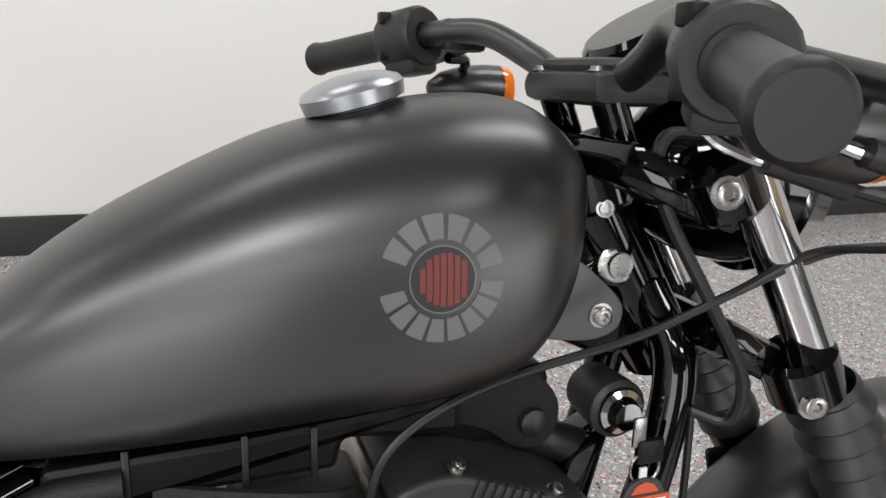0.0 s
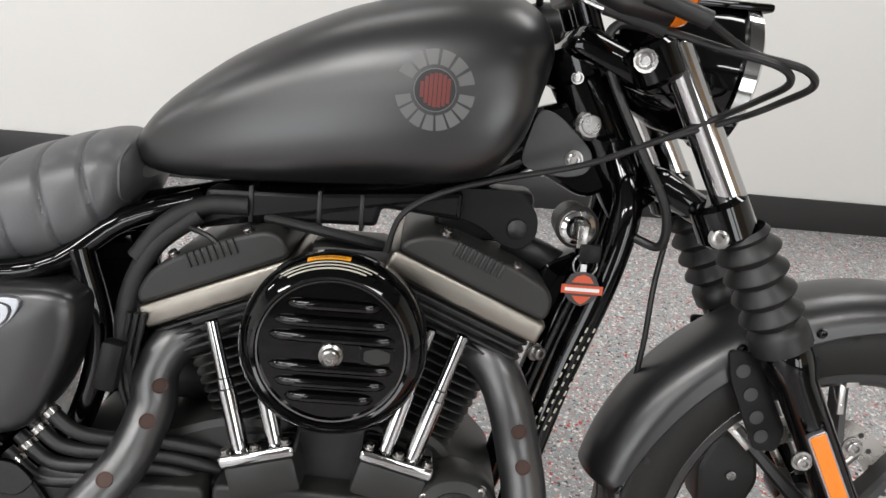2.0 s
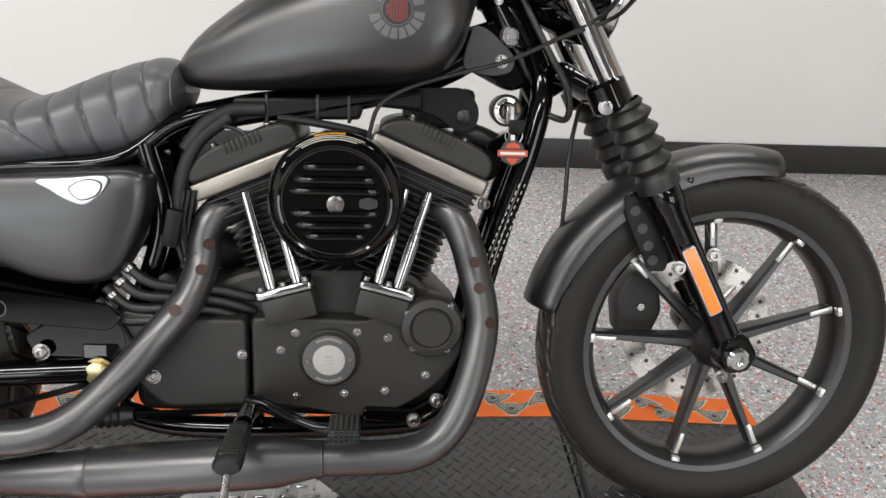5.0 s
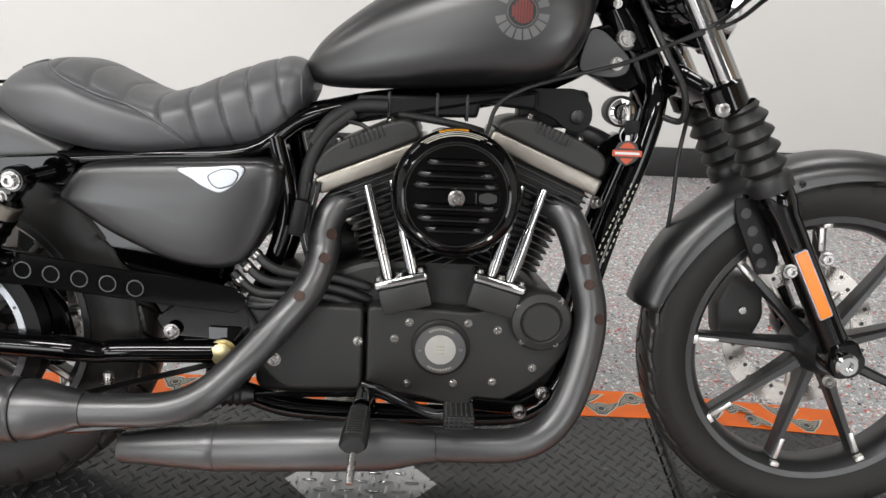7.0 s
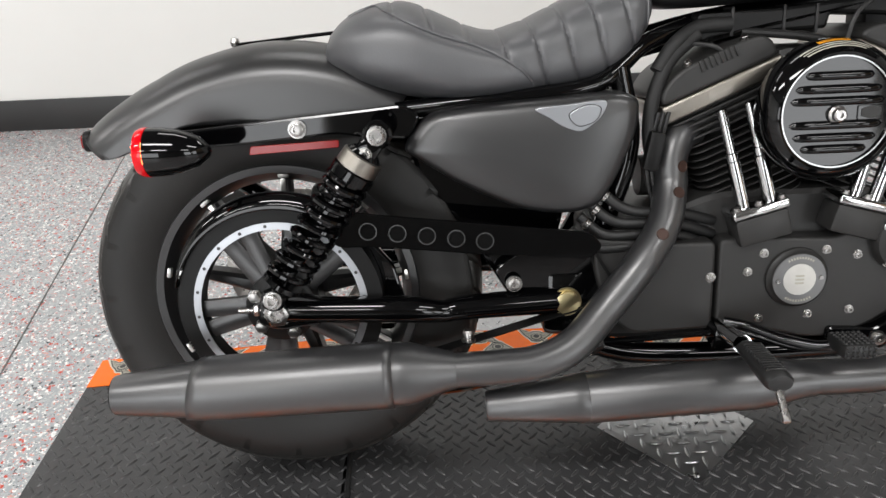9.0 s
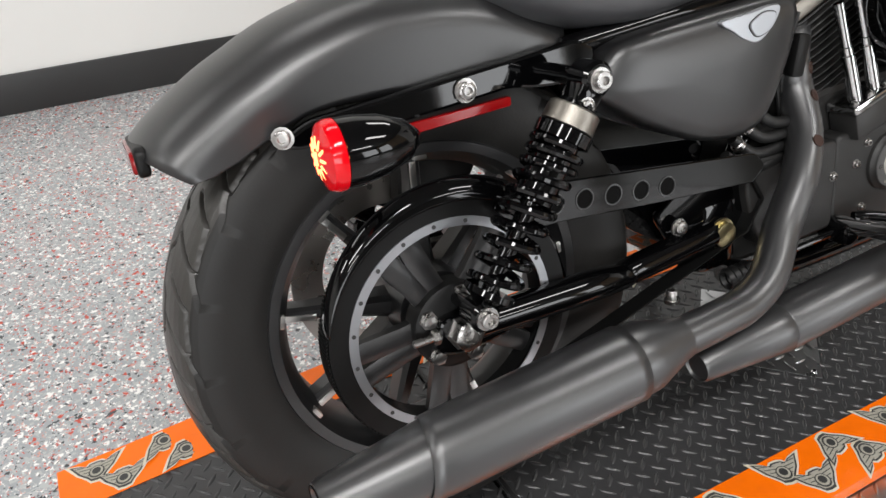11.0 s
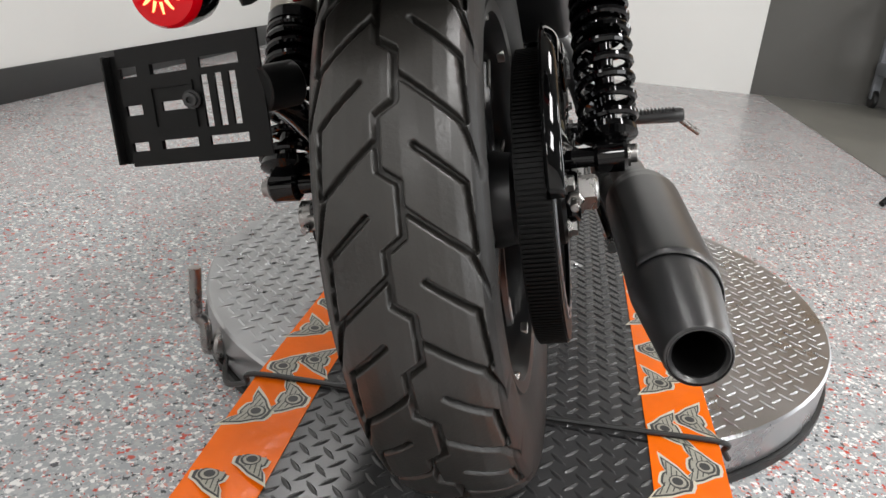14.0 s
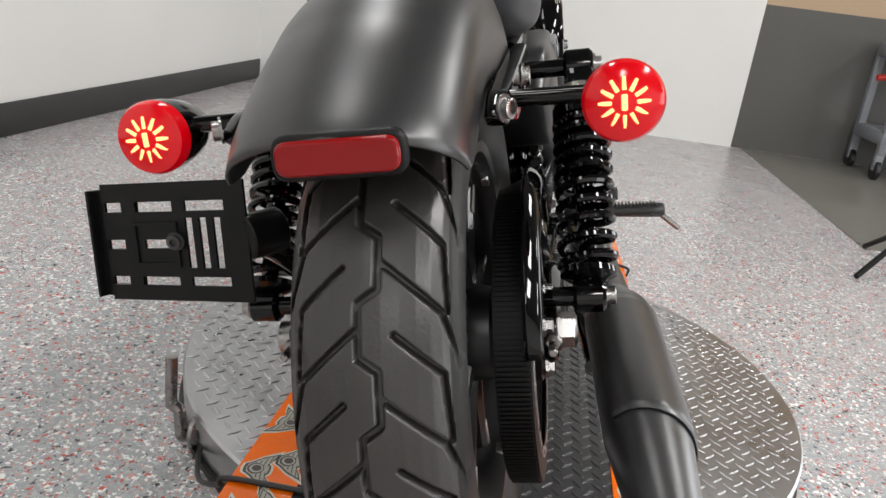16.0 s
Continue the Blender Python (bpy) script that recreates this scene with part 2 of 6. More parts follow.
def sweep(pts, r, seg=14, n=8, cap=True, bm=None, closed=False):
    """A tube along points (x, y, z) or (x, y, z, radius)."""
    bm = bm or bmesh.new()
    path = smooth_path(pts, n) if n else [np.array(p, float) for p in pts]
    rings, up = [], None
    for i, p in enumerate(path):
        c = Vector(p[:3])
        t = (Vector(path[min(i + 1, len(path) - 1)][:3]) - Vector(path[max(i - 1, 0)][:3])).normalized()
        if up is None:
            up = t.orthogonal().normalized()
        up = (up - t * up.dot(t)).normalized()
        s = t.cross(up)
        rad = float(p[3]) if len(p) > 3 else r
        rings.append([bm.verts.new(c + rad * (math.cos(2 * math.pi * k / seg) * up + math.sin(2 * math.pi * k / seg) * s)) for k in range(seg)])
    for p, q in zip(rings, rings[1:]):
        for k in range(seg):
            j = (k + 1) % seg
            bm.faces.new((p[k], p[j], q[j], q[k]))
    if cap:
        bm.faces.new(rings[0])
        bm.faces.new(rings[-1])
    return bm


def prism(outline, y0, y1, bevel=0.0, seg=2, bm=None, m=None):
    """An (x, z) outline extruded along y, its edges rounded."""
    own = bmesh.new()
    f = own.faces.new([own.verts.new((x, y0, z)) for x, z in outline])
    g = bmesh.ops.extrude_face_region(own, geom=[f])
    bmesh.ops.translate(own, vec=(0, y1 - y0, 0), verts=[v for v in g["geom"] if isinstance(v, bmesh.types.BMVert)])
    if bevel:
        es = [e for e in own.edges if abs(e.verts[0].co.y - e.verts[1].co.y) < 1e-6]
        bmesh.ops.bevel(own, geom=es, offset=bevel, segments=seg, affect="EDGES", profile=0.5)
    if m is not None:
        bmesh.ops.transform(own, matrix=m, verts=own.verts)
    if bm is None:
        return own
    me = bpy.data.meshes.new("x")
    own.to_mesh(me)
    own.free()
    bm.from_mesh(me)
    bpy.data.meshes.remove(me)
    return bm


def rounded(outline, n=6):
    """A closed smooth outline through (x, z) points."""
    P = [np.array(p, float) for p in outline]
    k = len(P)
    out = []
    for i in range(k):
        a, b, c, d = P[i - 1], P[i], P[(i + 1) % k], P[(i + 2) % k]
        for s in range(n):
            t = s / n
            out.append(tuple(0.5 * (2 * b + (c - a) * t + (2 * a - 5 * b + 4 * c - d) * t * t + (3 * b - a - 3 * c + d) * t**3)))
    return out


def fillet(outline, r, n=5):
    """A closed polygon with its corners rounded to about r (or r per corner)."""
    out, k = [], len(outline)
    for i in range(k):
        p, q, s = (Vector(outline[(i + d) % k]) for d in (-1, 0, 1))
        rr = r[i] if isinstance(r, (list, tuple)) else r
        a = q + (p - q).normalized() * min(rr, (p - q).length * 0.45)
        b = q + (s - q).normalized() * min(rr, (s - q).length * 0.45)
        for j in range(n + 1):
            t = j / n
            out.append(tuple((1 - t) ** 2 * a + 2 * t * (1 - t) * q + t * t * b))
    return out


def grid(f, nu, nv, wrap=False, bm=None):
    """A surface of f(u, v) with u, v in 0..1; wrap joins v."""
    bm = bm or bmesh.new()
    rows = [[bm.verts.new(f(i / nu, j / nv)) for j in range(nv if wrap else nv + 1)] for i in range(nu + 1)]
    for p, q in zip(rows, rows[1:]):
        for j in range(nv):
            k = (j + 1) % nv if wrap else j + 1
            bm.faces.new((p[j], p[k], q[k], q[j]))
    return bm, rows


def bolt(c, axis, r=0.006, h=0.005, seg=12):
    """A socket-head bolt with a washer, standing out from c along axis."""
    c, axis = Vector(c), Vector(axis).normalized()
    return lathe([(0, 0), (0, r * 1.35), (h * 0.25, r * 1.35), (h * 0.27, r), (h * 0.9, r), (h, r * 0.85), (h, r * 0.5), (h * 0.5, r * 0.45), (h * 0.5, 0)], c, c + axis, seg)


def solidify(ob, t, offset=1):
    s = ob.modifiers.new("thickness", "SOLIDIFY")
    s.thickness, s.offset = t, offset
    return ob


# ---- the room ----
FLOOR_Z = -0.115
X0, X1, Y0, Y1, ZC = -6.0, 4.78, -6.5, 2.2, 3.1
floor = solo("floor", box(X0 - 0.2, X1 + 0.2, Y0 - 0.2, Y1 + 0.2, FLOOR_Z - 0.1, FLOOR_Z), FLOOR, "grey flake epoxy floor with red and white chips", "floor", kind="structure", smooth=False)
solo("ceiling", box(X0 - 0.2, X1 + 0.2, Y0 - 0.2, Y1 + 0.2, ZC, ZC + 0.1), CEILPAINT, "dark grey painted ceiling", "ceiling", kind="structure", smooth=False)
solo("wall_left", box(X0 - 0.2, X1 + 0.2, Y1, Y1 + 0.15, FLOOR_Z, ZC), WALLPAINT, "smooth white painted wall behind the motorcycle", "wall", kind="structure", smooth=False)
# unseen wall, its two openings added to hold fill lamps
wr = bmesh.new()
for x0, x1, z0, z1 in ((X0 - 0.2, -5.6, FLOOR_Z, ZC), (-0.9, 2.95, FLOOR_Z, ZC), (4.65, X1 + 0.2, FLOOR_Z, ZC), (-5.6, -0.9, FLOOR_Z, 0.3), (-5.6, -0.9, 2.4, ZC), (2.95, 4.65, FLOOR_Z, 0.3), (2.95, 4.65, 2.4, ZC)):
    box(x0, x1, Y0 - 0.15, Y0, z0, z1, bm=wr)
solo("wall_right", wr, GREYBLOCK, "unseen dark grey painted block wall with two added openings", "wall", kind="structure", smooth=False)
for k, (wx, hw) in enumerate(((-3.25, 2.35), (3.8, 0.85))):
    win = thing("window_%d" % (k + 1), "wide white frame around an unseen fill-light opening", "window", pose(wx, Y0, 0), "windows", "structure")
    fm = bmesh.new()
    for q in ((-hw, hw, 0.3, 0.36), (-hw, hw, 2.34, 2.4), (-hw, -hw + 0.06, 0.36, 2.34), (hw - 0.06, hw, 0.36, 2.34)):
        box(q[0], q[1], -0.03, 0.03, q[2], q[3], 0.006, bm=fm)
    part("window_frame", fm, WALLPAINT, win)
# unseen wall, set white to throw light on the rear tyre
solo("wall_back", box(X0 - 0.15, X0, Y0, Y1, FLOOR_Z, ZC), WALLPAINT, "plain white wall out of view that brightens the rear", "wall", kind="structure", smooth=False)
solo("wall_front", box(X1, X1 + 0.15, -1.36, Y1, FLOOR_Z, ZC), WALLPAINT, "white painted block wall ahead of the motorcycle", "wall", kind="structure", smooth=False)
grey_wall, tan_wall = bmesh.new(), bmesh.new()
for y0, y1, z0, z1 in ((-4.4, -1.36, FLOOR_Z, 0.87), (Y0, -6.2, FLOOR_Z, 0.87), (-6.2, -4.4, FLOOR_Z, 0.3)):
    box(X1 + 0.03, X1 + 0.15, y0, y1, z0, z1, bm=grey_wall)
for y0, y1, z0, z1 in ((-4.4, -1.36, 0.87, ZC), (Y0, -6.2, 0.87, ZC), (-6.2, -4.4, 2.4, ZC)):
    box(X1 + 0.03, X1 + 0.15, y0, y1, z0, z1, bm=tan_wall)
solo("wall_grey", grey_wall, GREYBLOCK, "dark grey painted block wall beside the white wall", "wall", kind="structure", smooth=False)
solo("wall_tan", tan_wall, TANPAINT, "tan upper part of the grey block wall", "wall", kind="structure", smooth=False)
# third added opening, out of view, for the glow on the air cleaner
win = thing("window_3", "white frame around an added fill-light opening", "window", pose(X1 + 0.06, -5.3, 0, 0, 0, 90), "windows", "structure")
fm = bmesh.new()
for q in ((-0.9, 0.9, 0.3, 0.36), (-0.9, 0.9, 2.34, 2.4), (-0.9, -0.84, 0.36, 2.34), (0.84, 0.9, 0.36, 2.34)):
    box(q[0], q[1], -0.03, 0.03, q[2], q[3], 0.006, bm=fm)
part("window_frame", fm, WALLPAINT, win)
solo("baseboard", box(X0, X1, Y1 - 0.012, Y1 - 0.002, FLOOR_Z, FLOOR_Z + 0.142, 0.004), SKIRT, "black vinyl cove base along the white wall", "baseboard", kind="structure")
solo("floor_bare", box(2.45, X1, Y0, -1.44, FLOOR_Z - 0.02, FLOOR_Z + 0.003), CONCRETE, "bare grey-green concrete floor past the flake coating", "floor", kind="structure", smooth=False)
joint = bmesh.new()
box(-0.0022, 0.0022, -2.5, 2.2, 0, 0.001, m=pose(-0.78, 0.0, FLOOR_Z, 0, 0, 8.4), bm=joint)
solo("floor_joint", joint, GREYBLOCK, "thin dark saw-cut joint in the epoxy floor", "floor joint", kind="structure")
cover = lathe([(0, 0.085), (0.004, 0.08), (0.006, 0.06), (0.005, 0.03), (0.006, 0.0)], (0.53, 1.93, FLOOR_Z), (0.53, 1.93, 1), 36)
solo("floor_box_cover", cover, SKIRT, "round dark floor box cover set in the floor", "floor cover")


def fixture(x, y):
    e = thing("ceiling_light", "white ceiling light with a bright diffuser", "ceiling light", pose(x, y, 0), "ceiling lights")
    part("frame", box(-0.66, 0.66, -0.2, 0.2, 3.05, ZC, 0.005), WALLPAINT, e)
    return e


first = fixture(*LAMPS[0][:2])
for lx, ly, lw in LAMPS[1:]:
    copy_thing(first, pose(lx, ly, 0))

# ---- turntable and deck ----
DISC = (0.68, 0.0)
turn = thing("turntable", "round polished tread-plate turntable with a black rubber tread deck", "turntable", pose(DISC[0], DISC[1], FLOOR_Z))
TOP = 0.082
part("disc", lathe([(0.0, 0), (0.0, 0.60), (0.012, 0.615), (0.015, 0.63), (TOP - 0.004, 0.632), (TOP, 0.628), (TOP, 0)], seg=96), TREADPLATE, turn, "polished aluminium disc")
part("base_ring", lathe([(0.0005, 0.60), (0.0005, 0.638), (0.013, 0.638), (0.013, 0.60)], seg=96), RUBBER, turn, "black rubber base ring")


def lozenges(inside, x0, x1, y0, y1, pitch, length, width, height, base, turn=0.0):
    """Raised lens-shaped tread bars on a centred lattice, alternately at 45 degrees to its axes."""
    verts, faces = [], []
    cx, cy = (x0 + x1) / 2, (y0 + y1) / 2
    n = int(max(x1 - x0, y1 - y0) / pitch) + 2
    ct, st = math.cos(turn), math.sin(turn)
    lens = [(-1, 0), (-0.55, -0.72), (0, -1), (0.55, -0.72), (1, 0), (0.55, 0.72), (0, 1), (-0.55, 0.72)]
    for i in range(-n, n + 1):
        for j in range(-n, n + 1):
            if (i + j) % 2:
                continue
            u, v = i * pitch / 2, j * pitch / 2
            x, y = cx + u * ct - v * st, cy + u * st + v * ct
            if not (x0 <= x <= x1 and y0 <= y <= y1 and inside(x, y)):
                continue
            a = turn + math.radians(45 if i % 2 else -45)
            c, s, k = math.cos(a), math.sin(a), len(verts)
            for kl, kw, h in ((1, 1, 0), (0.8, 0.55, 0.8), (0.55, 0.2, 1)):
                for p, q in lens:
                    p, q = p * length * kl, q * width * kw
                    xx, yy = x + p * c - q * s, y + p * s + q * c
                    verts.append((xx, yy, base(xx, yy) + h * height))
            for r in (0, 8):
                for q in range(8):
                    w = (q + 1) % 8
                    faces.append((k + r + q, k + r + w, k + r + 8 + w, k + r + 8 + q))
            faces.append(tuple(range(k + 16, k + 24)))
    me = bpy.data.meshes.new("tread")
    me.from_pydata(verts, [], faces)
    me.polygons.foreach_set("use_smooth", [True] * len(me.polygons))
    return me


def on_disc(x, y):
    return x * x + y * y < 0.615**2 and abs(y) > 0.325


ob = new("tread", lozenges(on_disc, -0.64, 0.64, -0.64, 0.64, 0.0352, 0.0155, 0.0034, 0.0020, lambda x, y: TOP))
ob.data.materials.append(TREADPLATE)
ob.parent = turn
tagged(ob, "raised bright tread bars", kind="stuff")
# side handle of the turntable
hb = sweep([(-0.405, 0.455, 0.030), (-0.42, 0.488, 0.030), (-0.425, 0.495, 0.036), (-0.425, 0.497, 0.075), (-0.425, 0.501, 0.085), (-0.427, 0.509, 0.092), (-0.428, 0.511, 0.10), (-0.428, 0.511, 0.185)], 0.0105, 12, 5)
part("handle", hb, STEEL, turn, "bare steel locking handle")
clv = sweep([(-0.38, 0.475, 0.014), (-0.405, 0.475, 0.014), (-0.418, 0.475, 0.02), (-0.424, 0.475, 0.036), (-0.418, 0.475, 0.052), (-0.405, 0.475, 0.058), (-0.375, 0.475, 0.058)], 0.011, 10, 4)
part("clevis", clv, STEEL, turn, "bare steel clevis holding the handle")

MID0, MID1, END0, END1 = 0.067, 1.30, -0.54, 1.78


def deck_z(x, y=0):
    return -0.065 * max(0, MID0 - x) - 0.065 * max(0, x - MID1)


def slab(x0, x1, y0, y1, t, lift=0.0):
    bm = bmesh.new()
    rows = []
    for x in sorted({x0, x1, *[k for k in (MID0, MID1) if x0 < k < x1]}):
        z = deck_z(x) + lift
        rows.append([bm.verts.new((x, y, zz)) for y, zz in ((y0, z - t), (y1, z - t), (y1, z), (y0, z))])
    for p, q in zip(rows, rows[1:]):
        for k in range(4):
            bm.faces.new((p[k], p[(k + 1) % 4], q[(k + 1) % 4], q[k]))
    bm.faces.new(rows[0])
    bm.faces.new(rows[-1])
    return bm


deck = thing("deck", "long black rubber tread-pattern deck edged with orange printed tape", "deck")
for a, b in ((END0, MID0 - 0.003), (MID0 + 0.003, MID1 - 0.003), (MID1 + 0.003, END1)):
    part("board", slab(a, b, -0.322, 0.322, 0.03), MATRUBBER, deck, "black rubber-covered board")


def on_mat(x, y):
    return not (abs(x - 0.685) + abs(y) < 0.155) and abs(y) < 0.228


ob = new("tread", lozenges(on_mat, END0 + 0.012, END1 - 0.012, -0.235, 0.235, 0.0318, 0.0150, 0.0037, 0.0021, deck_z))
ob.data.materials.append(MATRUBBER)
ob.parent = deck
tagged(ob, "raised black tread bars", kind="stuff")
part("plate", prism([(-0.148, 0), (0, -0.148), (0.148, 0), (0, 0.148)], -0.0008, 0.002, m=Matrix.Translation((0.685, 0, 0)) @ pose(0, 0, 0, -90)), TREADPLATE, deck, "square polished tread-plate insert", smooth=False)
ob = new("tread", lozenges(lambda x, y: abs(x - 0.685) + abs(y) < 0.132, 0.53, 0.84, -0.15, 0.15, 0.0352, 0.0150, 0.0034, 0.0020, lambda x, y: 0.002, math.pi / 4))
ob.data.materials.append(TREADPLATE)
ob.parent = deck
tagged(ob, "raised bright tread bars", kind="stuff")
part("corner_screw", lathe([(0.002, 0.006), (0.005, 0.004), (0.005, 0)], (0.685, -0.13, 0), (0.685, -0.13, 1), 10), CHROME, deck)
for k, foot_x in enumerate((-0.5, 1.72)):
    part("foot", box(foot_x - 0.03, foot_x + 0.03, -0.28, 0.28, FLOOR_Z, deck_z(foot_x) - 0.028, 0.004), MATRUBBER, deck)

# orange tape with winged printed emblems
for side in (-1, 1):
    y0, y1 = sorted((side * 0.2295, side * 0.3235))
    tape = part("tape", slab(END0, END1, y0, y1, 0.0012, 0.0022), ORANGE, deck, "orange printed tape")
    skirt = part("tape_edge", slab(END0, END1, *sorted((side * 0.3232, side * 0.3255)), 0.03, 0.0018), ORANGE, deck, "orange tape folded over the edge")


def wing_mesh(scale, rows, lift, material):
    bm = bmesh.new()
    for pts in rows:
        bm.faces.new([bm.verts.new((x * scale, y * scale, lift)) for x, y in pts])
    return link("emblem", bm, material, False)


def wings(k):
    right = [(0.0, -0.60 * k), (0.26, -0.56 * k), (0.40, -0.34 * k), (0.74, 0.02 * k), (1.10 * k, 0.66 * k), (0.62, 0.50 * k), (0.38, 0.34 * k), (0.24, 0.46 * k), (0.0, 0.48 * k)]
    return [[(x, y) for x, y in right], [(-x, y) for x, y in reversed(right)]]


ring = [(0.25 * math.cos(a * math.pi / 8), -0.08 + 0.25 * math.sin(a * math.pi / 8)) for a in range(16)]
base_rows = wings(1.06)
dark_rows = wings(1.0)
E_BASE = wing_mesh(0.0375, [[(x * 1.12, y * 1.1) for x, y in r] for r in base_rows], 0.0, CREAM)
E_DARK = wing_mesh(0.0370, dark_rows, 0.0003, DARKPRINT)
E_LIGHT = wing_mesh(0.0370, [[(0.10 + (abs(x) - 0.10) * 0.86 if x >= 0 else -0.10 + (x + 0.10) * 0.86, y * 0.82 + 0.01) for x, y in r] for r in dark_rows], 0.0006, GREYPRINT)
feather = []
for s in (-1, 1):
    for j in range(4):
        p = [(0.2, 0.30 - 0.17 * j), (0.86 - 0.16 * j, 0.40 - 0.20 * j), (0.87 - 0.16 * j, 0.44 - 0.20 * j), (0.2, 0.34 - 0.17 * j)]
        feather.append([(s * x, y) for x, y in (p if s > 0 else reversed(p))])
E_LINES = wing_mesh(0.0370, feather + [[(x * 1.35, y * 1.35) for x, y in ring]], 0.0009, DARKPRINT)
E_HUB = wing_mesh(0.0370, [[(x * 1.1, y * 1.1) for x, y in ring]], 0.0012, GREYPRINT)
E_CORE = wing_mesh(0.0370, [[(x * 0.75, y * 0.75 - 0.01) for x, y in ring]], 0.0015, DARKPRINT)
rnd = random.Random(4)
for side in (-1, 1):
    x, row = END0 + 0.058, 0
    while x < END1 - 0.09:
        for off, back in ((-0.019, 0.037), (0.019, 0.0)):
            xx, yy = x + back + rnd.uniform(-0.004, 0.004), side * 0.2765 + off
            slope = 3.72 if xx < MID0 else (-3.72 if xx > MID1 else 0)
            m = Matrix.Translation((xx, yy, deck_z(xx) + 0.0026)) @ pose(0, 0, 0, 0, -slope, (180 if row % 2 else 0) + (9 if row % 2 else -8) + rnd.uniform(-6, 6)) @ Matrix.Diagonal((1.02, 1.0, 1, 1))
            em = shared("emblem", E_BASE, deck, m, "winged grey printed emblem")
            for k in (E_DARK, E_LIGHT, E_LINES, E_HUB, E_CORE):
                shared("print", k, em, Matrix())
        x, row = x + (0.109 if row % 2 == 0 else 0.127), row + 1

strap = sweep([(0.262, 0.458, -0.085), (0.2, 0.437, -0.08), (0.13, 0.40, -0.062), (0.075, 0.345, -0.018), (0.064, 0.327, 0.006), (0.07, 0.2, 0.006), (0.072, 0, 0.006), (0.08, -0.2, 0.006), (0.086, -0.327, 0.006), (0.09, -0.335, -0.01), (0.095, -0.345, -0.025)], 0.0042, 8, 6)
solo("strap", strap, RUBBER, "black bungee strap across the deck", "strap")
strap = sweep([(1.33, 0.335, -0.02), (1.325, 0.327, 0.006), (1.32, 0.2, 0.006), (1.31, -0.2, 0.006), (1.305, -0.327, 0.006), (1.30, -0.335, -0.02)], 0.0042, 8, 6)
solo("strap", strap, RUBBER, "black bungee strap across the deck", "strap")

# ---- the motorcycle ----
bike = thing("motorcycle", "matte black cruiser motorcycle leaning on its side stand", "motorcycle", LEAN @ pose(0, 0, 0.323, -1.3) @ pose(0, 0, -0.323))
RA, FA = Vector((0, 0, 0.323)), Vector((1.522, 0, 0.321))


def torus_section(rows, centre, seg=96):
    """Revolve a closed (y, r) section about the axle."""
    bm = bmesh.new()
    rings = []
    for k in range(seg):
        a = 2 * math.pi * k / seg
        rings.append([bm.verts.new((centre.x + r * math.cos(a), centre.y + y, centre.z + r * math.sin(a))) for y, r in rows])
    for i in range(seg):
        p, q = rings[i], rings[(i + 1) % seg]
        for k in range(len(rows)):
            j = (k + 1) % len(rows)
            bm.faces.new((p[k], p[j], q[j], q[k]))
    return bm


def tyre_rows(rim, R, w):
    """A rounded tyre section, outside and inside."""
    out = []
    sh = R - (R - rim) * 0.30
    for k in range(15):
        a = math.radians(-82 + 164 * k / 14)
        out.append((w * math.sin(a) * 0.98, sh + (R - sh) * (math.cos(a) ** 0.9 if math.cos(a) > 0 else 0)))
    side = [(w * 1.0, rim + (R - rim) * 0.52), (w * 0.93, rim + (R - rim) * 0.25), (w * 0.78, rim + 0.004), (w * 0.70, rim - 0.003)]
    return out + side + [(-y, r) for y, r in reversed(side)]


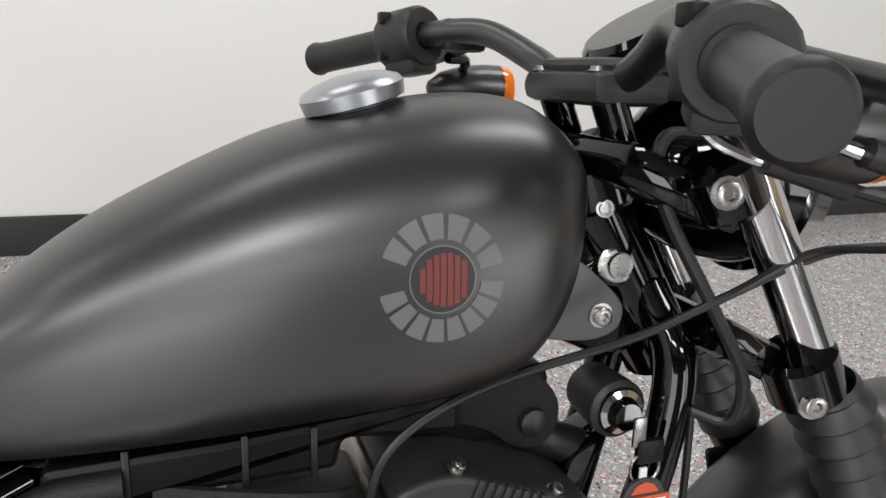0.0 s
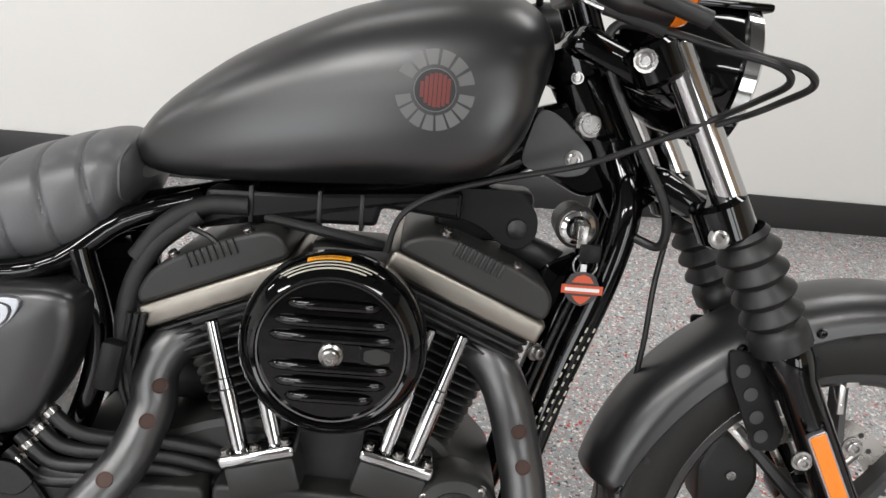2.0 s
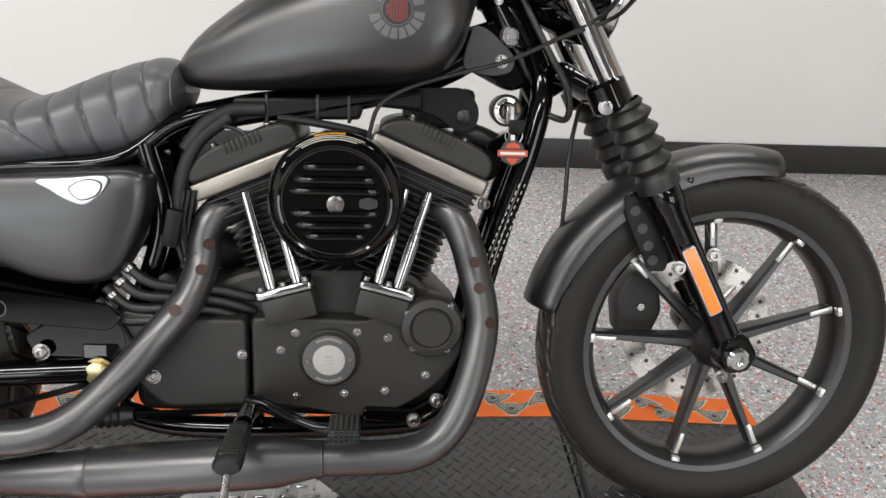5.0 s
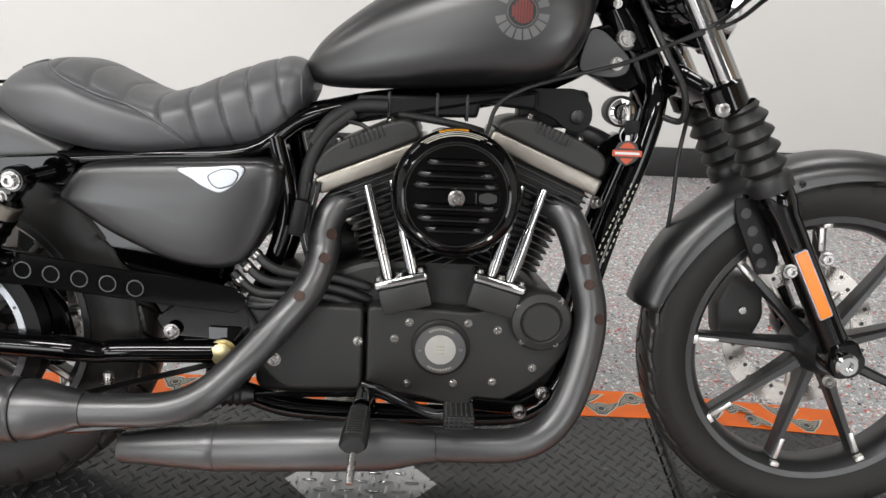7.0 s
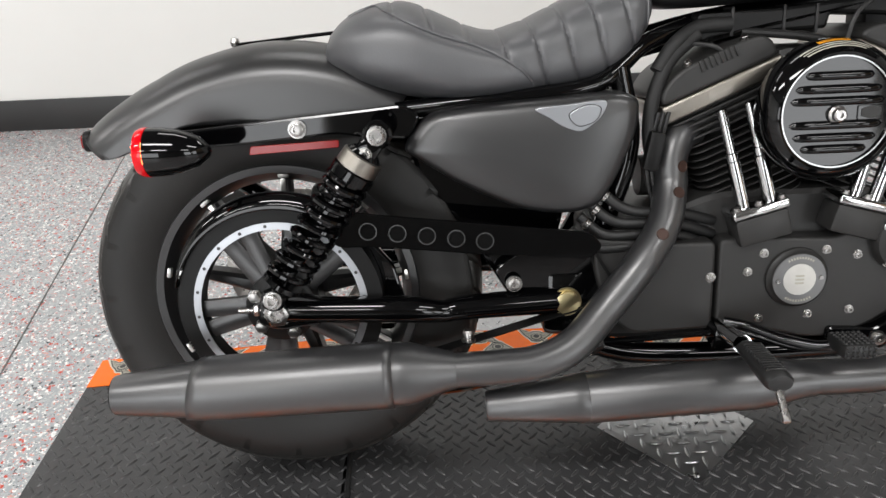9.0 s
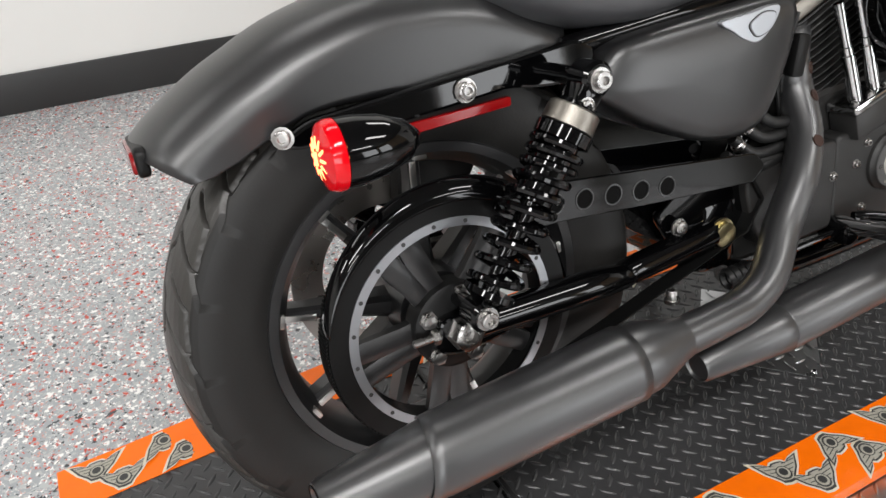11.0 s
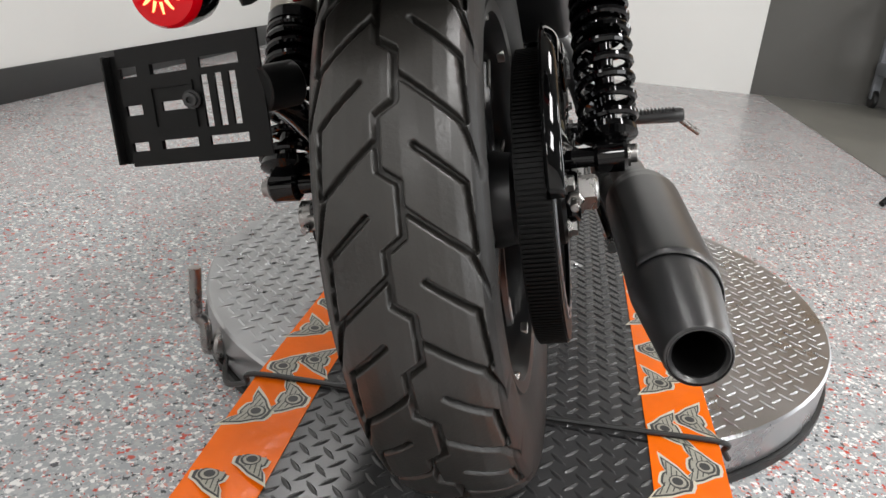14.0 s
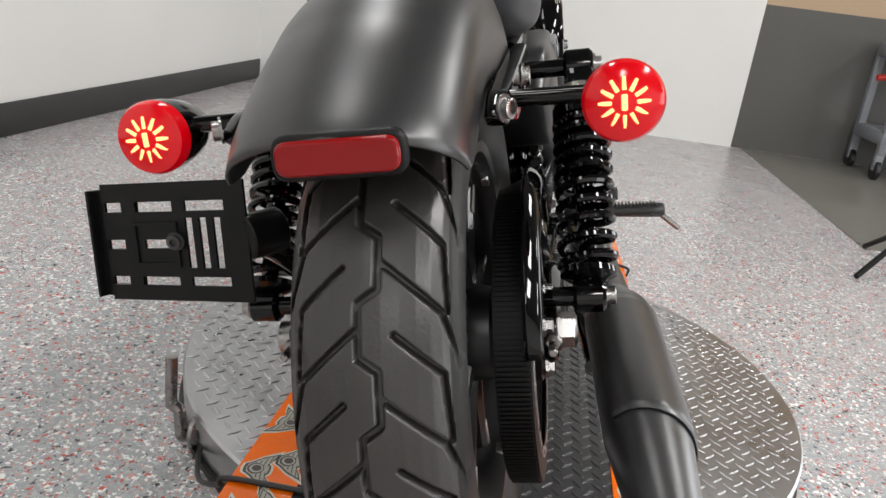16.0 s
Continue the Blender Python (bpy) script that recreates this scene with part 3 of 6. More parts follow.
def grooved_tyre(rows, centre, lines, pitches, steps, across, depth, mid=0.0, fade=0.011):
    """A tyre whose tread is cut along lines of (share of a pitch, y), all round; rows as from tyre_rows."""
    ys, rs = np.array([p[0] for p in rows[:15]]), np.array([p[1] for p in rows[:15]])
    fy = np.linspace(ys[0], ys[-1], 400)
    fr_ = np.interp(fy, ys, rs)
    arc = np.concatenate([[0], np.cumsum(np.hypot(np.diff(fy), np.diff(fr_)))])
    at = np.linspace(0, arc[-1], across)
    ty, tr = np.interp(at, arc, fy), np.interp(at, arc, fr_)
    tile = 2 * math.pi * rs.max() / pitches
    gu, gv = np.meshgrid(np.arange(steps) / steps * tile, at, indexing="ij")
    cut = np.zeros_like(gu)
    for half, pts in lines:
        q = [(u * tile, float(np.interp(y + mid, fy, arc))) for u, y in pts]
        for (u0, v0), (u1, v1) in zip(q, q[1:]):
            for shift in (-2, -1, 0, 1):
                du, dv = u1 - u0, v1 - v0
                t = np.clip(((gu - u0 - shift * tile) * du + (gv - v0) * dv) / (du * du + dv * dv), 0, 1)
                d = np.hypot(gu - u0 - shift * tile - t * du, gv - v0 - t * dv)
                k = np.clip((half + 0.0006 - d) / 0.0012, 0, 1)
                cut = np.maximum(cut, k * k * (3 - 2 * k))
    edge = np.clip(np.minimum(at, arc[-1] - at) / fade, 0, 1)
    r = np.tile(tr[None, :] - depth * cut * edge[None, :], (pitches, 1))
    side = rows[15:]
    n = pitches * steps
    a = 2 * math.pi * np.arange(n)[:, None] / n
    rr_ = np.concatenate([r, np.tile([p[1] for p in side], (n, 1))], 1)
    yy_ = np.tile(np.concatenate([ty, [p[0] for p in side]]), (n, 1))
    co = np.stack([centre.x + rr_ * np.cos(a), centre.y + yy_, centre.z + rr_ * np.sin(a)], 2).reshape(-1, 3)
    m = rr_.shape[1]
    i, j = np.meshgrid(np.arange(n), np.arange(m), indexing="ij")
    i2, j2 = (i + 1) % n, (j + 1) % m
    quads = np.stack([i * m + j, i * m + j2, i2 * m + j2, i2 * m + j], 2).reshape(-1, 4)
    me = bpy.data.meshes.new("tyre")
    me.from_pydata(co.tolist(), [], quads.tolist())
    me.polygons.foreach_set("use_smooth", [True] * len(me.polygons))
    me.materials.append(TYRE)
    me.materials.append(SIDEWALL_SHADED)
    # sidewall faces take the duller, shade-darkened rubber
    skip = across // 14
    wall = ((np.arange(m) >= across - skip) | (np.arange(m) < skip)).astype(int)
    me.polygons.foreach_set("material_index", np.tile(wall, n))
    return me


def tread_lines(k, zig, side, tail):
    """A zigzag centre groove, long side grooves and hooked short ones, the left half a pitch behind; k scales y."""
    out = [(zig, [(0, -0.0072 * k), (0.10, 0.0072 * k), (0.50, 0.0072 * k), (0.60, -0.0072 * k), (1, -0.0072 * k)])]
    for s, d in ((-1, 0.0), (1, 0.5)):
        out.append((side, [(u + d, s * y * k) for u, y in ((0.79, 0.0085), (1.17, 0.0535), (1.45, 0.0615), (1.6, tail))]))
        out.append((side, [(u + d, s * y * k) for u, y in ((0.34, 0.020), (0.64, 0.0545), (1.16, 0.0575))]))
    return out


# rear wheel
YR = Vector((0, -0.022, 0))
RA = RA + YR
rows_r = tyre_rows(0.212, 0.327, 0.069)
wheel_r = part("rear_wheel", torus_section([(-0.052, 0.222), (-0.058, 0.218), (-0.056, 0.206), (-0.044, 0.198), (-0.03, 0.190), (0.03, 0.190), (0.044, 0.198), (0.056, 0.206), (0.058, 0.218), (0.052, 0.222)], RA), DENIM, bike, "black cast nine-spoke rim")
TURN_R = Matrix.Translation(RA) @ Matrix.Rotation(math.radians(-150.1), 4, "Y") @ Matrix.Translation(-RA)
tagged(shared("tyre", grooved_tyre(rows_r, RA, tread_lines(1.0, 0.0030, 0.0026, 0.066), 20, 92, 132, 0.009, -0.003), wheel_r, TURN_R), "black rubber tyre with angled tread grooves")


def spoke_mesh(r0, r1, y, w0, w1, d, flare):
    """A cast spoke pointing along +x, with a ridge and a forked foot at the rim."""
    bm = bmesh.new()
    secs = []
    for r, w, dd in ((r0, w0, d * 1.2), (r0 + (r1 - r0) * 0.3, w0 * 0.75, d), (r0 + (r1 - r0) * 0.75, w1, d * 0.8), (r1 - 0.012, w1, d * 0.8), (r1, flare, d)):
        secs.append([bm.verts.new(p) for p in ((r, y + dd, -w), (r, y - dd * 0.6, -w), (r, y - dd, -w * 0.55), (r, y - dd, w * 0.55), (r, y - dd * 0.6, w), (r, y + dd, w))])
    for p, q in zip(secs, secs[1:]):
        for k in range(6):
            bm.faces.new((p[k], p[(k + 1) % 6], q[(k + 1) % 6], q[k]))
    bm.faces.new(secs[0])
    bm.faces.new(secs[-1])
    return link("spoke", bm, DENIM, True, 25)


TIP = link("machined_tip", box(-0.012, 0.005, -0.0245, 0.01, -0.0085, 0.0085, 0.0012), MACHINED)
BAR = link("machined_edge", box(-0.05, 0.0, -0.0016, 0.0012, -0.0042, 0.0042, 0.0008), MACHINED)
SP_R = spoke_mesh(0.045, 0.205, -0.018, 0.016, 0.008, 0.018, 0.016)
for k in range(9):
    a = math.radians(7 + 40 * k)
    m = Matrix.Translation(RA) @ Euler((0, -a, 0)).to_matrix().to_4x4()
    shared("spoke", SP_R, wheel_r, m)
    shared("machined_tip", TIP, wheel_r, m @ Matrix.Translation((0.209, -0.027, 0)), "bare machined rim tip")
    shared("machined_edge", BAR, wheel_r, m @ Matrix.Translation((0.203, -0.0325, 0.004)))
part("hub", lathe([(0, 0), (0, 0.052), (0.03, 0.058), (0.07, 0.05), (0.13, 0.05), (0.13, 0)], RA + Vector((0, -0.06, 0)), RA + Vector((0, 1, 0)), 36), DENIM, wheel_r)

RA = RA - YR
# belt pulley on the right side
PY = -0.116
pul = lathe([(-0.017, 0.150), (-0.017, 0.163), (0.017, 0.163), (0.017, 0.138), (0.012, 0.136), (0.012, 0.128), (-0.012, 0.126)], RA + Vector((0, PY, 0)), RA + Vector((0, PY - 1, 0)), 96)
pulley = part("belt_pulley", pul, PLASTIC, wheel_r, "black spoked belt pulley")
part("ring", lathe([(0.0172, 0.139), (0.0185, 0.139), (0.0185, 0.1275), (0.0172, 0.1275)], RA + Vector((0, PY, 0)), RA + Vector((0, PY - 1, 0)), 96), ALU, bike, "machined silver pulley ring")
SP_P = spoke_mesh(0.03, 0.140, PY, 0.02, 0.014, 0.008, 0.022)
for k in range(5):
    m = Matrix.Translation(RA) @ Euler((0, -math.radians(54 + 72 * k), 0)).to_matrix().to_4x4()
    shared("pulley_spoke", SP_P, wheel_r, m)
    shared("pulley_spoke", SP_P, wheel_r, m @ Euler((0, 0.28, 0)).to_matrix().to_4x4())
part("pulley_hub", lathe([(0, 0), (0, 0.056), (0.03, 0.056), (0.034, 0.05), (0.034, 0)], RA + Vector((0, PY + 0.01, 0)), RA + Vector((0, -1, 0)), 36), PLASTIC, wheel_r)
HUBBOLT = link("hub_bolt", lathe([(0, 0), (0, 0.012), (0.003, 0.012), (0.003, 0.009), (0.01, 0.009), (0.011, 0.006), (0.011, 0)], (0, 0, 0), (0, -1, 0), 6), STEEL)
for k in range(5):
    a = math.radians(150 + 72 * k)
    shared("hub_bolt", HUBBOLT, wheel_r, Matrix.Translation(RA + Vector((0.044 * math.cos(a), PY - 0.024, 0.044 * math.sin(a)))))
DOT = link("ring_rivet", lathe([(0, 0), (0, 0.0028), (0.0006, 0.0028), (0.0006, 0)], (0, 0, 0), (0, -1, 0), 8), DARKPRINT)
for k in range(20):
    a = math.radians(18 * k + 5)
    shared("ring_rivet", DOT, wheel_r, Matrix.Translation(RA + Vector((0.1335 * math.cos(a), PY - 0.0186, 0.1335 * math.sin(a)))))
# belt: toothed band over the pulley to the engine
belt = bmesh.new()
path = [(0.163 * math.cos(a), 0.323 + 0.163 * math.sin(a)) for a in np.linspace(math.radians(82), math.radians(278), 40)] + [(0.5, 0.30), (0.53, 0.345), (0.5, 0.395)]
outer = path
inner = [(x * 0.982 + 0.004, 0.323 + (z - 0.323) * 0.975) for x, z in path]
o0 = [[belt.verts.new((x, y, z)) for x, z in ring_] for ring_ in (outer, inner) for y in (PY - 0.014, PY + 0.014)]
n = len(path)
for i in range(n):
    j = (i + 1) % n
    for p, q in ((0, 1), (1, 3), (3, 2), (2, 0)):
        belt.faces.new((o0[p][i], o0[p][j], o0[q][j], o0[q][i]))
part("drive_belt", belt, BELT, bike, "black toothed rubber drive belt")
TOOTH = link("belt_tooth", box(-0.0014, 0.0014, -0.015, 0.015, -0.0012, 0.0012), BELT)
for k in range(100):
    a = math.radians(96 + 170 * k / 99)
    shared("belt_tooth", TOOTH, wheel_r, Matrix.Translation(RA + Vector((0.1645 * math.cos(a), PY, 0.1645 * math.sin(a)))) @ Euler((0, -a + math.pi / 2, 0)).to_matrix().to_4x4())
TOOTH2 = link("belt_tooth", box(-0.0022, 0.0022, -0.014, 0.014, -0.003, 0.003, 0.001), WIRE)
for k in range(5):
    shared("belt_tooth", TOOTH2, wheel_r, pose(0.435 + 0.011 * k, PY, 0.392 - 0.001 * k))

# front wheel
rows_f = tyre_rows(0.246, 0.328, 0.051)
wheel_f = part("front_wheel", torus_section([(-0.036, 0.256), (-0.041, 0.251), (-0.039, 0.24), (-0.03, 0.232), (-0.018, 0.226), (0.018, 0.226), (0.03, 0.232), (0.039, 0.24), (0.041, 0.251), (0.036, 0.256)], FA), DENIM, bike, "black cast nine-spoke rim")
tagged(shared("tyre", grooved_tyre(rows_f, FA, tread_lines(0.755, 0.0022, 0.0022, 0.0655), 24, 44, 72, 0.007), wheel_f, Matrix()), "black rubber tyre with angled tread grooves")
SP_F = spoke_mesh(0.032, 0.236, -0.008, 0.013, 0.0075, 0.016, 0.015)
for k in range(9):
    a = math.radians(16.5 + 40 * k)
    m = Matrix.Translation(FA) @ Euler((0, -a, 0)).to_matrix().to_4x4()
    shared("spoke", SP_F, wheel_f, m)
    shared("machined_tip", TIP, wheel_f, m @ Matrix.Translation((0.242, -0.012, 0)), "bare machined rim tip")
    shared("machined_edge", BAR, wheel_f, m @ Matrix.Translation((0.236, -0.0208, 0.004)))
part("hub", lathe([(0, 0), (0, 0.028), (0.02, 0.04), (0.05, 0.046), (0.09, 0.04), (0.14, 0.03), (0.14, 0)], FA + Vector((0, -0.065, 0)), FA + Vector((0, 1, 0)), 36), DENIM, wheel_f)
part("valve_stem", rod(FA + Vector((-0.03, 0, 0.225)), FA + Vector((-0.026, -0.02, 0.195)), 0.004), CHROME, wheel_f)
dsk = lathe([(0, 0.105), (0, 0.146), (0.005, 0.146), (0.005, 0.105), (0, 0.105)], FA + Vector((0, 0.062, 0)), FA + Vector((0, 1, 0)), 72)
disc_f = part("brake_disc", dsk, DISCSTEEL, wheel_f, "drilled steel brake disc")
# solid disc: dark plugs paint the shade of the drilled holes
HOLE = link("disc_hole", lathe([(0, 0), (0, 0.0042), (0.0065, 0.0042), (0.0065, 0)], (0, 0, 0), (0, 1, 0), 10), DARKPRINT)
for k in range(30):
    a, r = math.radians(12 * k), 0.115 + 0.010 * (k % 3)
    shared("disc_hole", HOLE, wheel_f, Matrix.Translation(FA + Vector((r * math.cos(a), 0.0612, r * math.sin(a)))))
ARM = link("disc_arm", box(0.03, 0.11, -0.003, 0.003, -0.006, 0.006, 0.002), DISCSTEEL)
for k in range(5):
    shared("disc_arm", ARM, wheel_f, Matrix.Translation(FA + Vector((0, 0.064, 0))) @ Euler((0, math.radians(72 * k + 20), 0)).to_matrix().to_4x4())
cal = prism(fillet([(1.36, 0.31), (1.42, 0.30), (1.445, 0.36), (1.43, 0.43), (1.375, 0.44), (1.35, 0.38)], 0.015), 0.045, 0.10, 0.008)
caliper = part("brake_caliper", cal, WRINKLE, bike, "black brake caliper")
part("caliper_piston", lathe([(0, 0.007), (0.004, 0.007), (0.004, 0)], (1.40, 0.0445, 0.37), (1.40, -1, 0.37), 20), STEEL, caliper)
# rear brake disc, left side
part("rear_brake_disc", lathe([(0, 0.10), (0, 0.146), (0.005, 0.146), (0.005, 0.10), (0, 0.10)], RA + Vector((0, 0.085, 0)), RA + Vector((0, 1, 0)), 64), DISCSTEEL, wheel_r, "drilled steel brake disc")
part("rear_caliper", prism(fillet([(0.02, 0.42), (0.12, 0.40), (0.16, 0.46), (0.10, 0.50), (0.03, 0.48)], 0.015), 0.06, 0.12, 0.008), WRINKLE, bike, "black brake caliper")

# front fork
def fork(y, right):
    top, low = Vector((1.138, y, 1.0)), Vector((1.262, y, 0.765))
    d = (Vector((1.535, y, 0.312)) - Vector((1.2, y, 0.906))).normalized()
    p0 = Vector((1.2, y, 0.906))
    tube = part("fork_tube", rod(p0 - d * 0.05, p0 + d * 0.36, 0.0195, 28), CHROME, bike, "bright chrome fork tube")
    s0 = p0 + d * 0.30
    rows = [(-0.095, 0.027), (-0.088, 0.031)]
    for k in range(4):
        h = -0.082 + 0.0275 * k
        rows += [(h, 0.0268), (h + 0.011, 0.0362), (h + 0.0145, 0.0375), (h + 0.017, 0.036), (h + 0.026, 0.0262)]
    rows += [(0.032, 0.032), (0.038, 0.0355), (0.058, 0.0355), (0.060, 0.026)]
    part("gaiter", lathe(rows, s0 - d * 0.03, s0 + d, 36), RUBBER, bike, "black ribbed rubber fork gaiter")
    end = Vector((1.518, y, 0.335))
    sl = lathe([(0, 0.026), (0.01, 0.030), (0.03, 0.0305), (0.05, 0.0255), ((end - s0 - d * 0.025).length - 0.02, 0.0245), ((end - s0 - d * 0.025).length + 0.012, 0.022), ((end - s0 - d * 0.025).length + 0.02, 0.012), ((end - s0 - d * 0.025).length + 0.02, 0)], s0 + d * 0.025, end, 32)
    leg = part("fork_slider", sl, GLOSS, bike, "gloss black fork slider")
    part("axle_clamp", prism(fillet([(1.49, 0.365), (1.53, 0.375), (1.555, 0.335), (1.54, 0.305), (1.505, 0.30), (1.488, 0.325)], 0.012), y - 0.027, y + 0.027, 0.006), GLOSS, leg)
    # fender bracket, with three holes
    s = -1 if right else 1
    br = part("fender_bracket", prism(fillet([(1.31, 0.60), (1.345, 0.60), (1.40, 0.50), (1.395, 0.47), (1.365, 0.47), (1.32, 0.56)], 0.008), y + s * -0.03, y + s * -0.024, 0.001), PLASTIC, bike, "black drilled fender bracket")
    # bracket left solid, dark discs give the shade of its holes
    for hx, hz in ((1.332, 0.575), (1.347, 0.545), (1.36, 0.515), (1.37, 0.49)):
        part("bracket_hole", lathe([(0, 0), (0, 0.009), (0.001, 0.009), (0.001, 0)], (hx, y + s * (-0.024 if right else -0.03) - 0.0005, hz), (hx, -5, hz), 16), DARKPRINT, br)
    br2 = part("fender_bracket", prism(fillet([(1.40, 0.61), (1.425, 0.60), (1.44, 0.50), (1.425, 0.49), (1.41, 0.55)], 0.006), y - s * 0.03, y - s * 0.024, 0.001), PLASTIC, bike, "black drilled fender bracket")
    for bx, bz in ((1.392, 0.492), (1.448, 0.515)):
        part("bracket_bolt", bolt((bx, y - 0.036 if right else y - 0.03, bz), (0, -1, 0), 0.009, 0.01), STEEL, br)
    return leg


leg_r = fork(-0.095, True)
leg_l = fork(0.095, False)
part("axle_nut", lathe([(0, 0), (0, 0.019), (0.012, 0.02), (0.016, 0.016), (0.016, 0.009), (0.01, 0.008), (0.01, 0)], (1.515, -0.118, 0.331), (1.515, -1, 0.331), 24), CHROME, leg_r)
part("pinch_bolt", bolt((1.492, -0.122, 0.30), (-0.3, -1, 0), 0.008, 0.016), STEEL, leg_r)
part("front_axle", rod((1.515, -0.118, 0.331), (1.515, 0.12, 0.331), 0.012), STEEL, bike)
ref = prism(fillet([(-0.010, -0.062), (0.010, -0.062), (0.010, 0.062), (-0.010, 0.062)], 0.004), -0.006, 0, 0.0015, m=Matrix.Translation((1.438, -0.122, 0.468)) @ Euler((0, math.radians(-29), 0)).to_matrix().to_4x4())
reflector = part("side_reflector", ref, AMBERREF, leg_r, "amber reflector strip on the fork leg")
part("reflector_frame", prism(fillet([(-0.012, -0.064), (0.012, -0.064), (0.012, 0.064), (-0.012, 0.064)], 0.005), -0.0045, 0.004, 0.001, m=Matrix.Translation((1.438, -0.122, 0.468)) @ Euler((0, math.radians(-29), 0)).to_matrix().to_4x4()), ALU, leg_r)

# triple trees
tree = bmesh.new()
for s in (-1, 1):
    rod((1.252, s * 0.093, 0.787), (1.275, s * 0.093, 0.742), 0.033, 32, 0.006, bm=tree)
box(1.17, 1.29, -0.09, 0.09, 0.738, 0.772, 0.012, m=Matrix.Translation((1.26, 0, 0.76)) @ Euler((0, math.radians(28), 0)).to_matrix().to_4x4() @ Matrix.Translation((-1.262, 0, -0.755)), bm=tree)
low = part("lower_triple_clamp", tree, GLOSS, bike, "gloss black lower fork clamp")
part("clamp_bolt", bolt((1.254, -0.118, 0.747), (-0.25, -1, 0), 0.0095, 0.008), STEEL, low)
tree = bmesh.new()
for s in (-1, 1):
    rod((1.150, s * 0.093, 0.948), (1.172, s * 0.093, 0.908), 0.030, 32, 0.006, bm=tree)
box(-0.06, 0.05, -0.095, 0.095, -0.017, 0.017, 0.01, m=Matrix.Translation((1.128, 0, 0.925)) @ Euler((0, math.radians(24), 0)).to_matrix().to_4x4(), bm=tree)
rod((1.092, 0, 0.946), (1.108, 0, 0.906), 0.050, 32, 0.006, bm=tree)
upt = part("upper_triple_clamp", tree, GLOSS, bike, "gloss black upper fork clamp")
part("clamp_bolt", bolt((1.142, -0.121, 0.928), (-0.4, -1, 0), 0.0095, 0.009), STEEL, upt)
part("clamp_bolt", bolt((1.088, -0.046, 0.905), (-0.4, -0.9, 0), 0.0055, 0.004), STEEL, upt)
part("stem_nut", lathe([(0, 0.028), (0.006, 0.026), (0.008, 0.018), (0.012, 0.016), (0.012, 0.006), (0.009, 0.005), (0.009, 0)], (1.098, 0.0, 0.948), (1.078, 0.0, 0.99), 24), STEEL, upt)
for s in (-1, 1):
    part("riser", rod((1.105, s * 0.045, 0.94), (1.082, s * 0.045, 0.995), 0.014, 20), GLOSS, upt)

# handlebar
hbar = []
bar = sweep([(0.967, -0.362, 0.998), (1.03, -0.252, 1.016), (1.05, -0.20, 1.027), (1.072, -0.14, 1.04), (1.088, -0.09, 1.022), (1.092, -0.05, 1.006), (1.092, 0, 1.004), (1.09, 0.05, 1.006), (1.082, 0.09, 1.022), (1.055, 0.14, 1.045), (1.02, 0.18, 1.045), (0.985, 0.232, 1.036), (0.922, 0.338, 1.018)], 0.0127, 16, 8)
hb = part("handlebar", bar, DENIM, bike, "satin black handlebar")
cl = box(1.062, 1.135, -0.062, 0.072, 0.985, 1.012, 0.011)
clamp = part("riser_clamp", cl, WRINKLE, hb, "black bar clamp with idiot lights")
part("clamp_cap", box(1.072, 1.15, -0.045, 0.055, 1.010, 1.022, 0.006), WRINKLE, hb)
for k in range(4):
    part("indicator_light", box(1.128, 1.136, -0.025 + 0.014 * k, -0.015 + 0.014 * k, 1.021, 1.0235, 0.0008), DARKPRINT if k != 2 else mat("green_light", (0.05, 0.5, 0.15), 0.3), hb)
